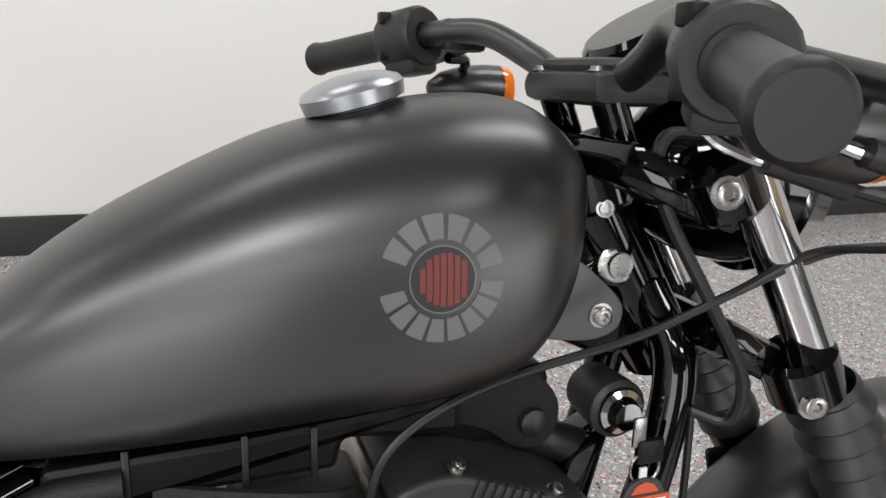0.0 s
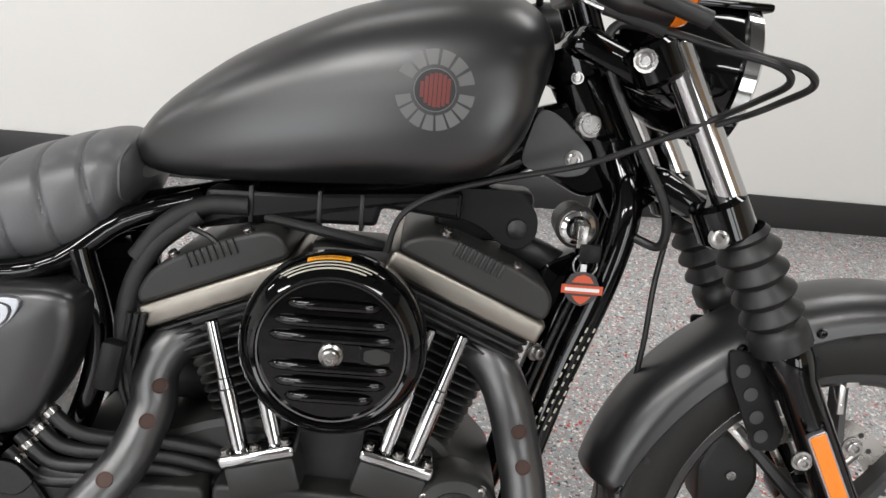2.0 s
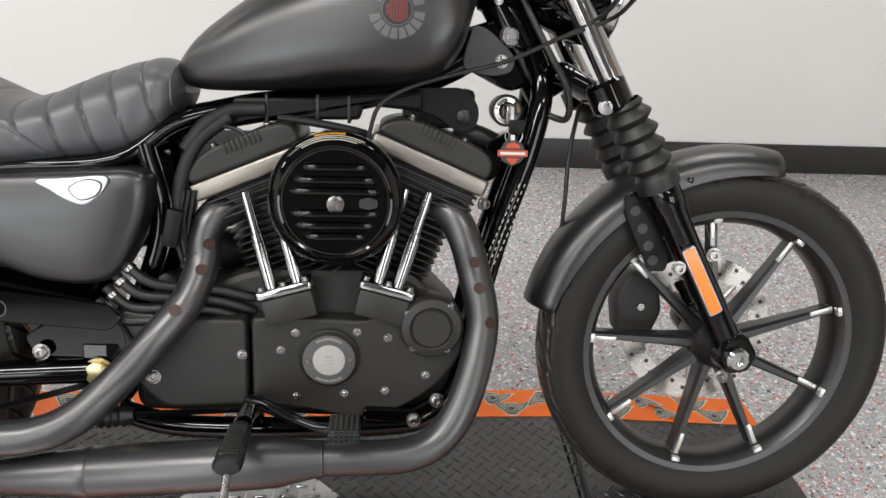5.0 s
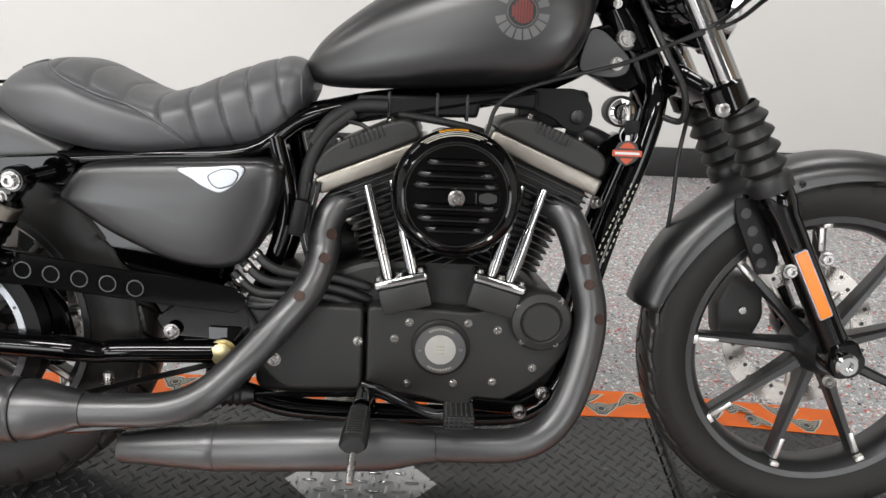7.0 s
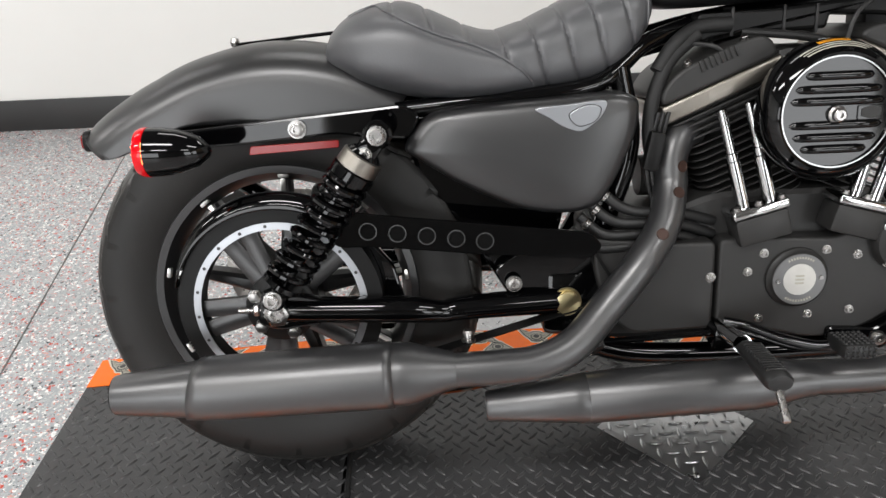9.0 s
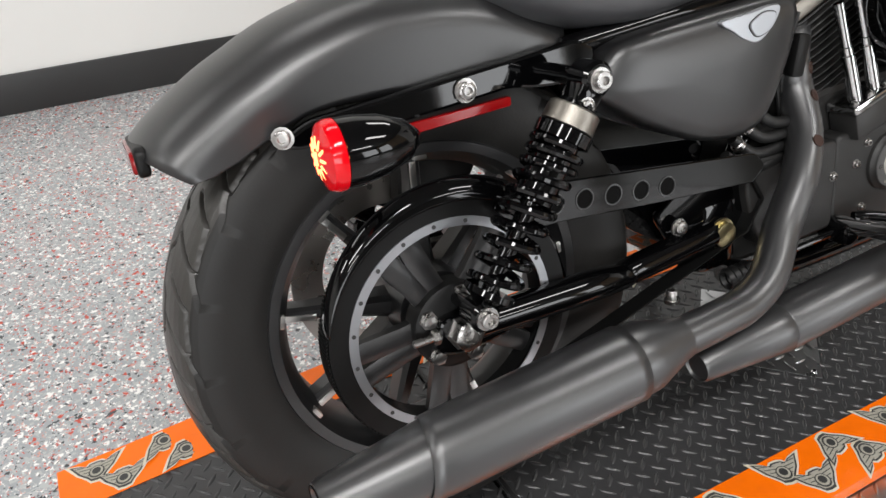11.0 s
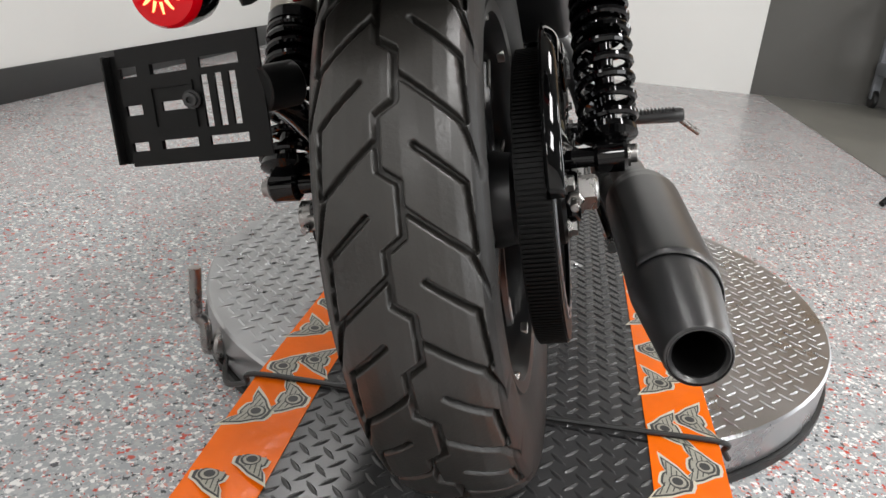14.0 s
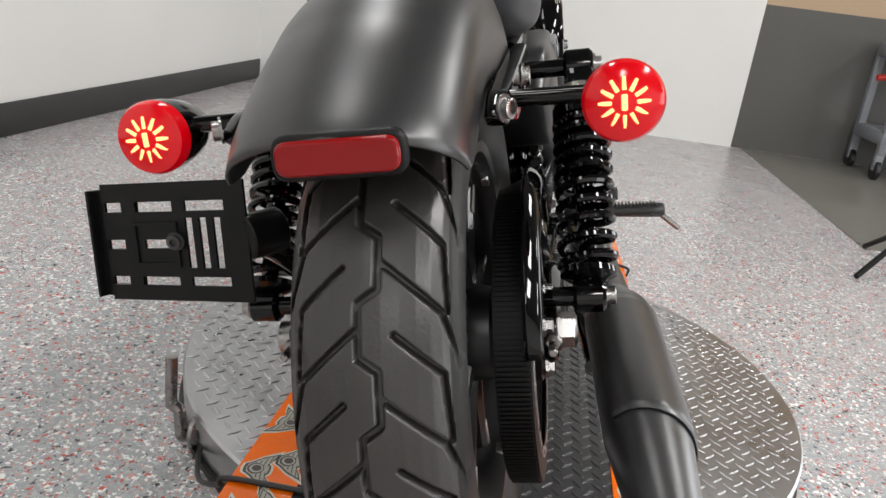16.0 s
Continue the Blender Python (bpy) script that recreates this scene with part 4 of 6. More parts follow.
for s in (-1, 1):
    for bx in (1.076, 1.124):
        part("clamp_bolt", bolt((bx, 0.008 + s * 0.048, 1.0115), (0, 0, 1), 0.006, 0.004), STEEL, hb)
    g0, g1 = (Vector((0.967, -0.362, 0.998)), Vector((1.03, -0.252, 1.016))) if s < 0 else (Vector((0.922, 0.338, 1.018)), Vector((0.985, 0.232, 1.036)))
    u = (g1 - g0).normalized()
    e = g0 - u * 0.002
    part("grip", lathe([(0, 0), (0, 0.0155), (0.003, 0.0182), (0.006, 0.019), (0.012, 0.0172), (0.03, 0.0165), (0.115, 0.0165), (0.118, 0.0195), (0.124, 0.0195), (0.125, 0.013)], e, e + u, 32), RUBBER, hb, "matte black rubber grip")
    c = e + u * 0.15
    m = Matrix.Translation(c) @ u.to_track_quat("Z", "Y").to_matrix().to_4x4()
    sw = lathe([(-0.024, 0.014), (-0.024, 0.028), (-0.019, 0.031), (0.019, 0.031), (0.024, 0.028), (0.024, 0.014)], c, c + u, 24)
    box(-0.02, 0.02, -0.022, 0.022, -0.021, 0.021, 0.006, m=m @ Matrix.Translation((0, -0.015, 0)), bm=sw)
    house = part("switch_housing", sw, WRINKLE, hb, "black switch housing")
    for k in range(3):
        part("switch_button", box(-0.006, 0.006, -0.007, 0.007, -0.006, 0.006, 0.002, m=Matrix.Translation(c + Vector((-0.026, 0, -0.016 + 0.018 * k)))), PLASTIC, house)
    part("lever_perch", box(-0.016, 0.03, -0.014, 0.014, -0.016, 0.016, 0.006, m=Matrix.Translation(c + u * 0.042 + Vector((0.018, 0, -0.002)))), WRINKLE, hb)
    l0 = c + u * 0.035 + Vector((0.04, 0, -0.004))
    l1 = e + Vector((0.112, 0, -0.004))
    w = (l1 - l0).normalized()
    lev = sweep([tuple(l0) + (0.011,), tuple(l0 + w * 0.05 + Vector((0.006, 0, 0))) + (0.0095,), tuple(l0 + (l1 - l0) * 0.6 + Vector((0.006, 0, 0))) + (0.009,), tuple(l1 - w * 0.02) + (0.008,), tuple(l1) + (0.011,), tuple(l1 + w * 0.01) + (0.004,)], 0.008, 12, 5)
    part("lever", lev, DENIM, hb, "matte black hand lever")
# throttle cables
for a, off in ((0.0, 0.0), (1.0, 0.03)):
    x0, y0, z0 = (1.028, -0.222, 0.998) if not a else (1.052, -0.262, 1.006)
    part("cable_elbow", sweep([(x0, y0, z0 + 0.012), (x0 + 0.001, y0, z0 - 0.004), (x0 + 0.01, y0 - 0.006, z0 - 0.019), (x0 + 0.024, y0 - 0.012, z0 - 0.027), (x0 + 0.042, y0 - 0.016, z0 - 0.033)], 0.0042, 10, 6), CHROME, bike, "chrome cable elbow")
    part("cable_boot", sweep([(x0 + 0.038, y0 - 0.016, z0 - 0.031), (x0 + 0.062, y0 - 0.02, z0 - 0.038), (x0 + 0.092, y0 - 0.02, z0 - 0.047)], 0.0078, 12, 4), RUBBER, bike, "black rubber cable boot")
    part("throttle_cable", sweep([(x0 + 0.088, y0 - 0.02, z0 - 0.046), (1.17 + 0.02 * a, -0.262, 0.938), (1.215 + 0.02 * a, -0.27, 0.928), (1.235 + 0.022 * a, -0.25, 0.915), (1.235 + 0.022 * a, -0.2, 0.9), (1.23 + 0.02 * a, -0.12, 0.878), (1.17, -0.105, 0.845), (1.10, -0.09, 0.812), (1.0, -0.075, 0.783), (0.94, -0.075, 0.762), (0.90, -0.08, 0.735), (0.885, -0.08, 0.69)], 0.0036 if not a else 0.0036, 8, 6), RUBBER, bike, "black throttle cable")
part("brake_line", sweep([(1.15, -0.07, 0.965), (1.12, -0.075, 0.965), (1.108, -0.082, 0.945), (1.12, -0.085, 0.905), (1.16, -0.10, 0.83), (1.195, -0.10, 0.77), (1.20, -0.085, 0.725), (1.17, -0.06, 0.73)], 0.0055, 10, 6), RUBBER, bike, "black brake hose")
part("hose_union", rod((1.109, -0.082, 0.948), (1.115, -0.084, 0.925), 0.0105), GLOSS, bike)
part("clutch_cable", sweep([(1.25, 0.03, 0.74), (1.23, 0.0, 0.66), (1.228, 0.0, 0.57), (1.225, 0.02, 0.48), (1.2, 0.03, 0.4)], 0.004, 8, 6), RUBBER, bike, "black cable hanging ahead of the frame")

# headlight and front indicators
part_h = part("headlight", lathe([(-0.11, 0), (-0.105, 0.03), (-0.08, 0.058), (-0.04, 0.076), (0, 0.082), (0.02, 0.083)], (1.24, 0, 0.925), (1.34, 0, 0.912), 40), GLOSS, bike, "gloss black headlight bucket")
part("rim", lathe([(0.015, 0.080), (0.02, 0.089), (0.036, 0.089), (0.042, 0.080)], (1.24, 0, 0.925), (1.34, 0, 0.912), 40), CHROME, part_h, "chrome headlight rim")
part("lens", lathe([(0.038, 0.081), (0.048, 0.05), (0.052, 0)], (1.24, 0, 0.925), (1.34, 0, 0.912), 40), GLASS, part_h, "clear headlight lens")
part("visor", box(1.13, 1.30, -0.05, 0.05, 0.995, 1.005, 0.004, m=None), GLOSS, part_h)
sp = part("speedometer", lathe([(0, 0), (0, 0.03), (0.02, 0.05), (0.045, 0.053), (0.05, 0.048), (0.05, 0)], (1.16, 0, 1.01), (1.13, 0, 1.06), 36), GLOSS, bike, "small round black speedometer")


def bullet(c, d, r, ln, body, lens, lensmat, label):
    c, d = Vector(c), Vector(d).normalized()
    b = part("turn_signal", lathe([(-ln, 0), (-ln * 0.97, r * 0.22), (-ln * 0.8, r * 0.6), (-ln * 0.5, r * 0.88), (-ln * 0.2, r * 0.99), (0, r), (0, 0)], c, c + d, 36), body, bike, label)
    part("lens", lathe([(0.001, r * 1.01), (0.008, r * 1.01), (0.014, r * 0.93), (0.019, r * 0.6), (0.021, 0)], c, c + d, 36), lensmat, b, lens)
    return b


for s in (-1, 1):
    bullet((1.122, s * 0.243 + (0.035 if s > 0 else 0), 0.985), (1, 0, -0.06), 0.031, 0.085, DENIM, "amber lens", AMBER, "satin black bullet front indicator")
    part("signal_stalk", sweep([(1.08, s * 0.243 + (0.035 if s > 0 else 0), 1.005), (1.07, s * 0.24, 1.02), (1.045, s * 0.225, 1.022)], 0.006, 10, 4), GLOSS, bike)

# front fender
def arch(centre, t0, t1, R, edge, half, nu=40, nv=28, lip=0.0):
    def f(u, v):
        th = math.radians(t0 + (t1 - t0) * u)
        s = 2 * v - 1
        a = abs(s)
        k = 0.62
        re, ro = edge(math.degrees(th), u), R(math.degrees(th), u)
        if a < k:
            ph = a / k * math.pi / 2
            y = half * math.sin(ph) ** 0.92
            r = ro - half * 0.62 * (1 - math.cos(ph) ** 1.1)
        else:
            y = half + 0.002 * (a - k)
            r = ro - half * 0.62 - (ro - half * 0.62 - re) * (a - k) / (1 - k)
        return (centre.x + r * math.cos(th), centre.y + math.copysign(y, s), centre.z + r * math.sin(th))
    return grid(f, nu, nv)[0]


ff = part("front_fender", arch(Vector((1.515, 0, 0.331)), 169, 76.5, lambda t, u: 0.349 + 0.006 * abs(u - 0.5) * 2, lambda t, u: 0.322 - 0.027 * math.sin(math.pi * min(1, max(0, u))) ** 0.5, 0.062), DENIM, bike, "satin black front fender")
solidify(ff, 0.003, -1)
for x, z in ((1.33, 0.60), (1.425, 0.628)):
    part("fender_bolt", bolt((x, -0.0625, z), (0, -1, 0), 0.005, 0.004), GLOSS, ff)

# rear fender, struts and lamps
CR = Vector((0.02, 0, 0.36))


def r_out(t, u):
    return float(np.interp(t, [60, 75, 87, 107, 122, 132, 141, 149], [0.37, 0.37, 0.37, 0.372, 0.378, 0.389, 0.402, 0.405]))


def r_edge(t, u):
    if t < 95:
        return 0.245 / math.sin(math.radians(t))
    return float(np.interp(t, [95, 108.6, 120.6, 129, 135.8, 141.2, 143.5], [0.247, 0.265, 0.289, 0.299, 0.311, 0.3286, 0.345]))


rf = part("rear_fender", arch(CR + Vector((0, -0.013, 0)), 143.5, 55, r_out, r_edge, 0.093, 56, 32), DENIM, bike, "satin black bobbed rear fender")
solidify(rf, 0.0025, -1)
for s in (-1, 1):
    st = prism(fillet([(-0.165, 0.59), (-0.13, 0.606), (0.15, 0.627), (0.21, 0.632), (0.238, 0.615), (0.22, 0.58), (0.15, 0.585), (0.11, 0.592), (-0.03, 0.582), (-0.15, 0.578)], 0.012), s * 0.108, s * 0.128, 0.004)
    strut = part("fender_strut", st, GLOSS, bike, "gloss black fender strut")
    part("strut_bolt", bolt((0.052, s * 0.129, 0.602), (0, s, 0), 0.0105, 0.009), STEEL, strut)
    part("strut_bolt", bolt((-0.16, s * 0.125, 0.595), (-0.5, s, 0), 0.009, 0.009), STEEL, strut)
    part("side_reflector", prism(fillet([(-0.025, 0.566), (0.112, 0.572), (0.112, 0.583), (-0.022, 0.579)], 0.003), s * 0.118, s * 0.127, 0.001), REDLENS, strut, "long red side reflector")
    part("signal_stalk", sweep([(-0.11, s * 0.12, 0.597), (-0.115, s * 0.17, 0.597), (-0.12, s * 0.20, 0.597)], 0.008, 12, 4), GLOSS, strut)
    tl = bullet((-0.135, s * 0.213 - 0.010, 0.591), (-1, 0, 0.02), 0.034, 0.085, GLOSS, "glowing red lens", REDGLOW, "gloss black bullet tail lamp with a lit red lens")
    for k in range(12):
        a = 2 * math.pi * k / 12
        c = Vector((-0.1555, s * 0.213 - 0.010, 0.5913))
        p, q = c + Vector((0.0008, 0, 0)) + 0.010 * Vector((0, math.cos(a), math.sin(a))), c + Vector((0.0030, 0, 0)) + 0.021 * Vector((0, math.cos(a), math.sin(a)))
        part("led", rod(p, q, 0.0020, 6), BULB, tl)
    part("led", rod((-0.1560, s * 0.213 - 0.010, 0.585), (-0.1560, s * 0.213 - 0.010, 0.598), 0.0025, 8), BULB, tl)
def pill(w, h, r, x0, x1, bevel):
    """A rounded plate across the bike under the fender edge, from x0 back to x1."""
    return prism(fillet([(-w, -h), (w, -h), (w, h), (-w, h)], r), -x0, -x1, bevel, 3, m=Matrix.Translation((0, -0.023, 0.589)) @ pose(0, 0, 0, 0, 0, 90))


rr = part("rear_reflector", pill(0.0445, 0.0125, 0.010, -0.29, -0.3055, 0.003), REDLENS, bike, "red rear reflector under the fender edge")
part("reflector_frame", pill(0.0485, 0.0165, 0.013, -0.288, -0.3015, 0.004), PLASTIC, rr)
part("wire_clip", sweep([(-0.06, 0.0, 0.726), (0.1, -0.005, 0.738), (0.16, -0.005, 0.74)], 0.003, 8, 4), GLOSS, rf)
part("clip_knob", lathe([(-0.008, 0), (-0.006, 0.006), (0, 0.008), (0.006, 0.006), (0.008, 0)], (-0.06, 0, 0.73), (-0.06, 0, 1), 12), STEEL, rf)

# licence plate bracket, left side
pb = bmesh.new()
M = Matrix.Translation((-0.15, 0.146, 0.491)) @ Euler((math.radians(-1), math.radians(8), math.radians(-11))).to_matrix().to_4x4() @ Matrix.Translation((0, 0.05, 0)) @ Matrix.Diagonal((1, 1.14, 1.1, 1))
def slot_plate(y0, y1, z0, z1, slots, t):
    """A plate in y-z with rectangular openings."""
    bm = bmesh.new()
    ys = sorted({y0, y1, *[v for s in slots for v in s[:2]]})
    zs = sorted({z0, z1, *[v for s in slots for v in s[2:]]})
    for a, b in zip(ys, ys[1:]):
        for c, d in zip(zs, zs[1:]):
            my, mz = (a + b) / 2, (c + d) / 2
            if any(s[0] < my < s[1] and s[2] < mz < s[3] for s in slots):
                continue
            vs = [bm.verts.new(M @ Vector((x, y, z))) for x in (0, t) for y, z in ((a, c), (b, c), (b, d), (a, d))]
            for k in ((0, 1, 2, 3), (4, 5, 6, 7), (0, 1, 5, 4), (1, 2, 6, 5), (2, 3, 7, 6), (3, 0, 4, 7)):
                bm.faces.new([vs[i] for i in k])
    bmesh.ops.remove_doubles(bm, verts=bm.verts, dist=1e-5)
    return bm


slots = [(0.064, 0.085, 0.026, 0.035), (0.064, 0.085, -0.008, 0.001), (0.064, 0.085, -0.041, -0.033), (0.009, 0.049, 0.026, 0.035), (-0.044, -0.004, 0.026, 0.035), (0.009, 0.049, -0.041, -0.033), (-0.044, -0.004, -0.041, -0.033), (0.013, 0.042, -0.007, 0.001), (-0.0106, -0.003, -0.025, 0.020), (-0.025, -0.0174, -0.025, 0.020), (-0.0394, -0.0318, -0.025, 0.020)]
plate = part("plate_bracket", slot_plate(-0.065, 0.055, -0.055, 0.052, slots, 0.003), PLASTIC, bike, "black slotted number plate bracket", smooth=False)
M = M @ Matrix.Translation((0.0035, 0, 0))
part("plate_wing", slot_plate(0.050, 0.095, -0.052, 0.047, slots[:3], 0.003), PLASTIC, plate, smooth=False)
M = M @ Matrix.Translation((-0.0055, 0, 0))
part("slot_frame", slot_plate(0.005, 0.053, -0.024, 0.017, [(0.0085, 0.0495, -0.0205, 0.0135)], 0.002), PLASTIC, plate, smooth=False)
part("plate_edge", box(-0.005, 0.005, 0.094, 0.097, -0.052, 0.047, 0.001, m=M), PLASTIC, plate)
part("plate_bolt", bolt(M @ Vector((-0.003, 0.005, 0.0)), (-1, 0, 0), 0.007, 0.006), DARKPRINT, plate)
part("plate_arm", sweep([(-0.135, 0.14, 0.49), (-0.10, 0.125, 0.47), (0.0, 0.125, 0.40)], 0.016, 12, 4), GLOSS, bike, "black plate bracket arm")
part("plate_barrel", rod((-0.15, 0.128, 0.492), (-0.12, 0.104, 0.492), 0.022, 20), PLASTIC, plate)

# ---- tank, seat ----
from mathutils.bvhtree import BVHTree


def curve(rows):
    """A smooth function through (x, value) rows."""
    xs = [r[0] for r in rows]
    fine = smooth_path(rows, 10)
    fx, fv = [p[0] for p in fine], [p[1] for p in fine]
    return lambda x: float(np.interp(x, fx, fv))


t_top = curve([(0.575, 0.785), (0.611, 0.832), (0.659, 0.872), (0.718, 0.911), (0.806, 0.954), (0.865, 0.974), (0.943, 0.990), (1.0, 0.992), (1.03, 0.982), (1.05, 0.962), (1.058, 0.94)])
t_bot = curve([(0.575, 0.775), (0.60, 0.757), (0.64, 0.751), (0.739, 0.754), (0.881, 0.764), (0.96, 0.773), (1.0, 0.788), (1.03, 0.826), (1.045, 0.875), (1.058, 0.915)])
t_wid = curve([(0.575, 0.012), (0.59, 0.045), (0.62, 0.066), (0.70, 0.092), (0.80, 0.112), (0.90, 0.124), (0.97, 0.126), (1.01, 0.121), (1.035, 0.106), (1.05, 0.082), (1.058, 0.05)])


def tank_f(u, v):
    x = 0.575 + (1.058 - 0.575) * (0.5 - 0.5 * math.cos(math.pi * u)) 
    zt, zb, w = t_top(x), t_bot(x), t_wid(x)
    zm = zb + (zt - zb) * 0.42
    a = 2 * math.pi * v
    s, c = math.sin(a), math.cos(a)
    if c >= 0:
        y = w * math.copysign(abs(s) ** 0.82, s)
        z = zm + (zt - zm) * c**0.78
    else:
        y = w * math.copysign(abs(s) ** 0.55, s)
        z = zm - (zm - zb) * abs(c) ** 0.7
    return (x, y, z)


bm, rows = grid(tank_f, 64, 72, True)
bm.faces.new(rows[0])
bm.faces.new(rows[-1])
bmesh.ops.recalc_face_normals(bm, faces=bm.faces)
tank_tree = BVHTree.FromBMesh(bm)
tank = part("fuel_tank", bm, DENIM, bike, "satin black teardrop fuel tank")


def on(tree, x, z, lift=0.001):
    """The near side of a body at (x, z)."""
    p, nrm, _, _ = tree.ray_cast(Vector((x, -1, z)), Vector((0, 1, 0)))
    return p + nrm * lift if p else None


cap = lathe([(0, 0.030), (0.006, 0.032), (0.008, 0.0385), (0.018, 0.040), (0.0225, 0.037), (0.027, 0.026), (0.0295, 0.012), (0.030, 0)], (0.897, 0, 0.976), (0.872, 0, 1.07), 44)
fuelcap = part("fuel_cap", cap, ALU, tank, "satin silver domed fuel cap")
part("cap_seal", rod((0.899, 0, 0.966), (0.895, 0, 0.982), 0.033, 32), RUBBER, tank)

# round badge: grey ring of blocks and a red core with bars
BC = (0.9255, 0.879)


def decal(rings, material, lift, name, label=""):
    bm = bmesh.new()
    for quad in rings:
        vs = [on(tank_tree, BC[0] + x, BC[1] + z, lift) for x, z in quad]
        bm.faces.new([bm.verts.new(v) for v in vs])
    return part(name, bm, material, tank, label)


def arc_quads(r0, r1, a0, a1, n):
    out = []
    for k in range(n):
        p, q = math.radians(a0 + (a1 - a0) * k / n), math.radians(a0 + (a1 - a0) * (k + 1) / n)
        out.append([(r0 * math.cos(p), r0 * math.sin(p)), (r1 * math.cos(p), r1 * math.sin(p)), (r1 * math.cos(q), r1 * math.sin(q)), (r0 * math.cos(q), r0 * math.sin(q))])
    return out


blocks = []
for k in range(6):
    blocks += arc_quads(0.026, 0.042, 158 - 25 * k - 20, 158 - 25 * k, 3)
for k in range(8):
    blocks += arc_quads(0.026, 0.042, 192 + 21 * k, 192 + 21 * k + 17, 3)
for k in range(0, len(blocks), 3):
    decal(blocks[k:k + 3], BADGEGREY, 0.0006, "badge_block", "grey block of the round tank badge")
decal(arc_quads(0.0, 0.0215, 0, 360, 24), BADGEBLACK, 0.0005, "badge_core")
decal(arc_quads(0.0215, 0.0225, 0, 360, 24), BADGEGREY, 0.0007, "badge_line")
bars = []
for k in range(7):
    x = -0.0155 + 0.0046 * k
    h = math.sqrt(max(0, 0.0175**2 - x * x)) if abs(x) < 0.0175 else 0
    n = 3
    for j in range(n):
        z0, z1 = -h + 2 * h * j / n, -h + 2 * h * (j + 1) / n
        bars.append([(x, z0), (x + 0.0038, z0), (x + 0.0038, z1), (x, z1)])
for k in range(0, len(bars), 3):
    decal(bars[k:k + 3], BADGERED, 0.0009, "badge_bar", "dull red bar in the badge")

s_top = curve([(0.09, 0.70), (0.105, 0.74), (0.14, 0.768), (0.19, 0.782), (0.235, 0.777), (0.29, 0.752), (0.345, 0.733), (0.40, 0.745), (0.46, 0.771), (0.52, 0.792), (0.56, 0.80), (0.585, 0.788), (0.597, 0.765)])
s_bot = curve([(0.09, 0.69), (0.12, 0.677), (0.16, 0.655), (0.22, 0.637), (0.30, 0.627), (0.41, 0.632), (0.48, 0.638), (0.53, 0.652), (0.565, 0.685), (0.585, 0.72), (0.597, 0.745)])
s_wid = curve([(0.09, 0.06), (0.11, 0.105), (0.15, 0.135), (0.22, 0.148), (0.30, 0.145), (0.38, 0.132), (0.46, 0.118), (0.53, 0.108), (0.57, 0.096), (0.59, 0.075), (0.597, 0.05)])
piping = curve([(0.10, 0.79), (0.165, 0.778), (0.21, 0.755), (0.27, 0.728), (0.33, 0.708), (0.38, 0.68), (0.405, 0.655), (0.42, 0.62), (0.60, 0.5)])


def seat_f(u, v):
    x = 0.09 + (0.597 - 0.09) * (0.5 - 0.5 * math.cos(math.pi * u)) * 0.9 + 0.1 * (0.597 - 0.09) * u
    zt, zb, w = s_top(x), s_bot(x), s_wid(x)
    zm = zb + (zt - zb) * 0.45
    a = 2 * math.pi * v
    s, c = math.sin(a), math.cos(a)
    if c >= 0:
        y, z = w * math.copysign(abs(s) ** 0.85, s), zm + (zt - zm) * c**0.75
    else:
        y, z = w * math.copysign(abs(s) ** 0.6, s), zm - (zm - zb) * abs(c) ** 0.7
    # pleats across the insert
    lean = x + (z - 0.76) * 0.28
    g = abs(((lean - 0.595) / 0.049) % 1 - 0.5) * 2
    inside = max(0, min(1, (z - piping(x) + 0.004) / 0.012)) * max(0, min(1, (0.588 - x) / 0.02)) * max(0, min(1, (x - 0.14) / 0.03))
    k = 1 - inside * (0.034 * max(0, (g - 0.8) / 0.2) ** 1.5 + 0.016 * g * g)
    edge = math.exp(-(((z - piping(x)) / 0.004) ** 2)) if x < 0.43 else 0
    k -= 0.02 * edge
    return (x, y * k, zm + (z - zm) * k)


bm, rows = grid(seat_f, 320, 96, True)
bm.faces.new(rows[0])
bm.faces.new(rows[-1])
bmesh.ops.recalc_face_normals(bm, faces=bm.faces)
seat_tree = BVHTree.FromBMesh(bm)
seat = part("seat", bm, LEATHER, bike, "black vinyl solo seat with tuck-and-roll pleats")
pts = [on(seat_tree, x, min(piping(x), s_top(x) - 0.006), 0.0005) for x in np.linspace(0.135, 0.418, 22)]
part("piping", sweep([tuple(p) for p in pts if p], 0.0022, 8, 3), LEATHER, seat)
pts = [on(seat_tree, 0.583 - 0.5 * max(0, 0.72 - z) ** 1.2, z, 0.0004) for z in np.linspace(0.785, 0.70, 10)]
part("piping", sweep([tuple(p) for p in pts if p], 0.002, 8, 3), LEATHER, seat)

# ---- frame ----
fr = sweep([(1.115, 0, 0.86), (1.0, 0, 0.79), (0.85, 0, 0.745), (0.7, 0, 0.725), (0.55, 0, 0.69), (0.4, 0, 0.64)], 0.024, 16, 5)
frame_main = part("frame", fr, GLOSS, bike, "gloss black steel frame")
part("neck", rod((1.085, 0, 0.925), (1.185, 0, 0.755), 0.034, 28), GLOSS, frame_main)
part("neck_plate", prism(fillet([(1.03, 0.86), (1.11, 0.885), (1.17, 0.79), (1.12, 0.76), (1.04, 0.80)], 0.02), -0.022, 0.022, 0.006), GLOSS, frame_main)
part("neck_lock", lathe([(0, 0.020), (0.010, 0.019), (0.013, 0.015), (0.013, 0.012), (0.016, 0.011), (0.016, 0)], (1.114, -0.02, 0.853), (1.114, -1, 0.853), 28), STEEL, frame_main)
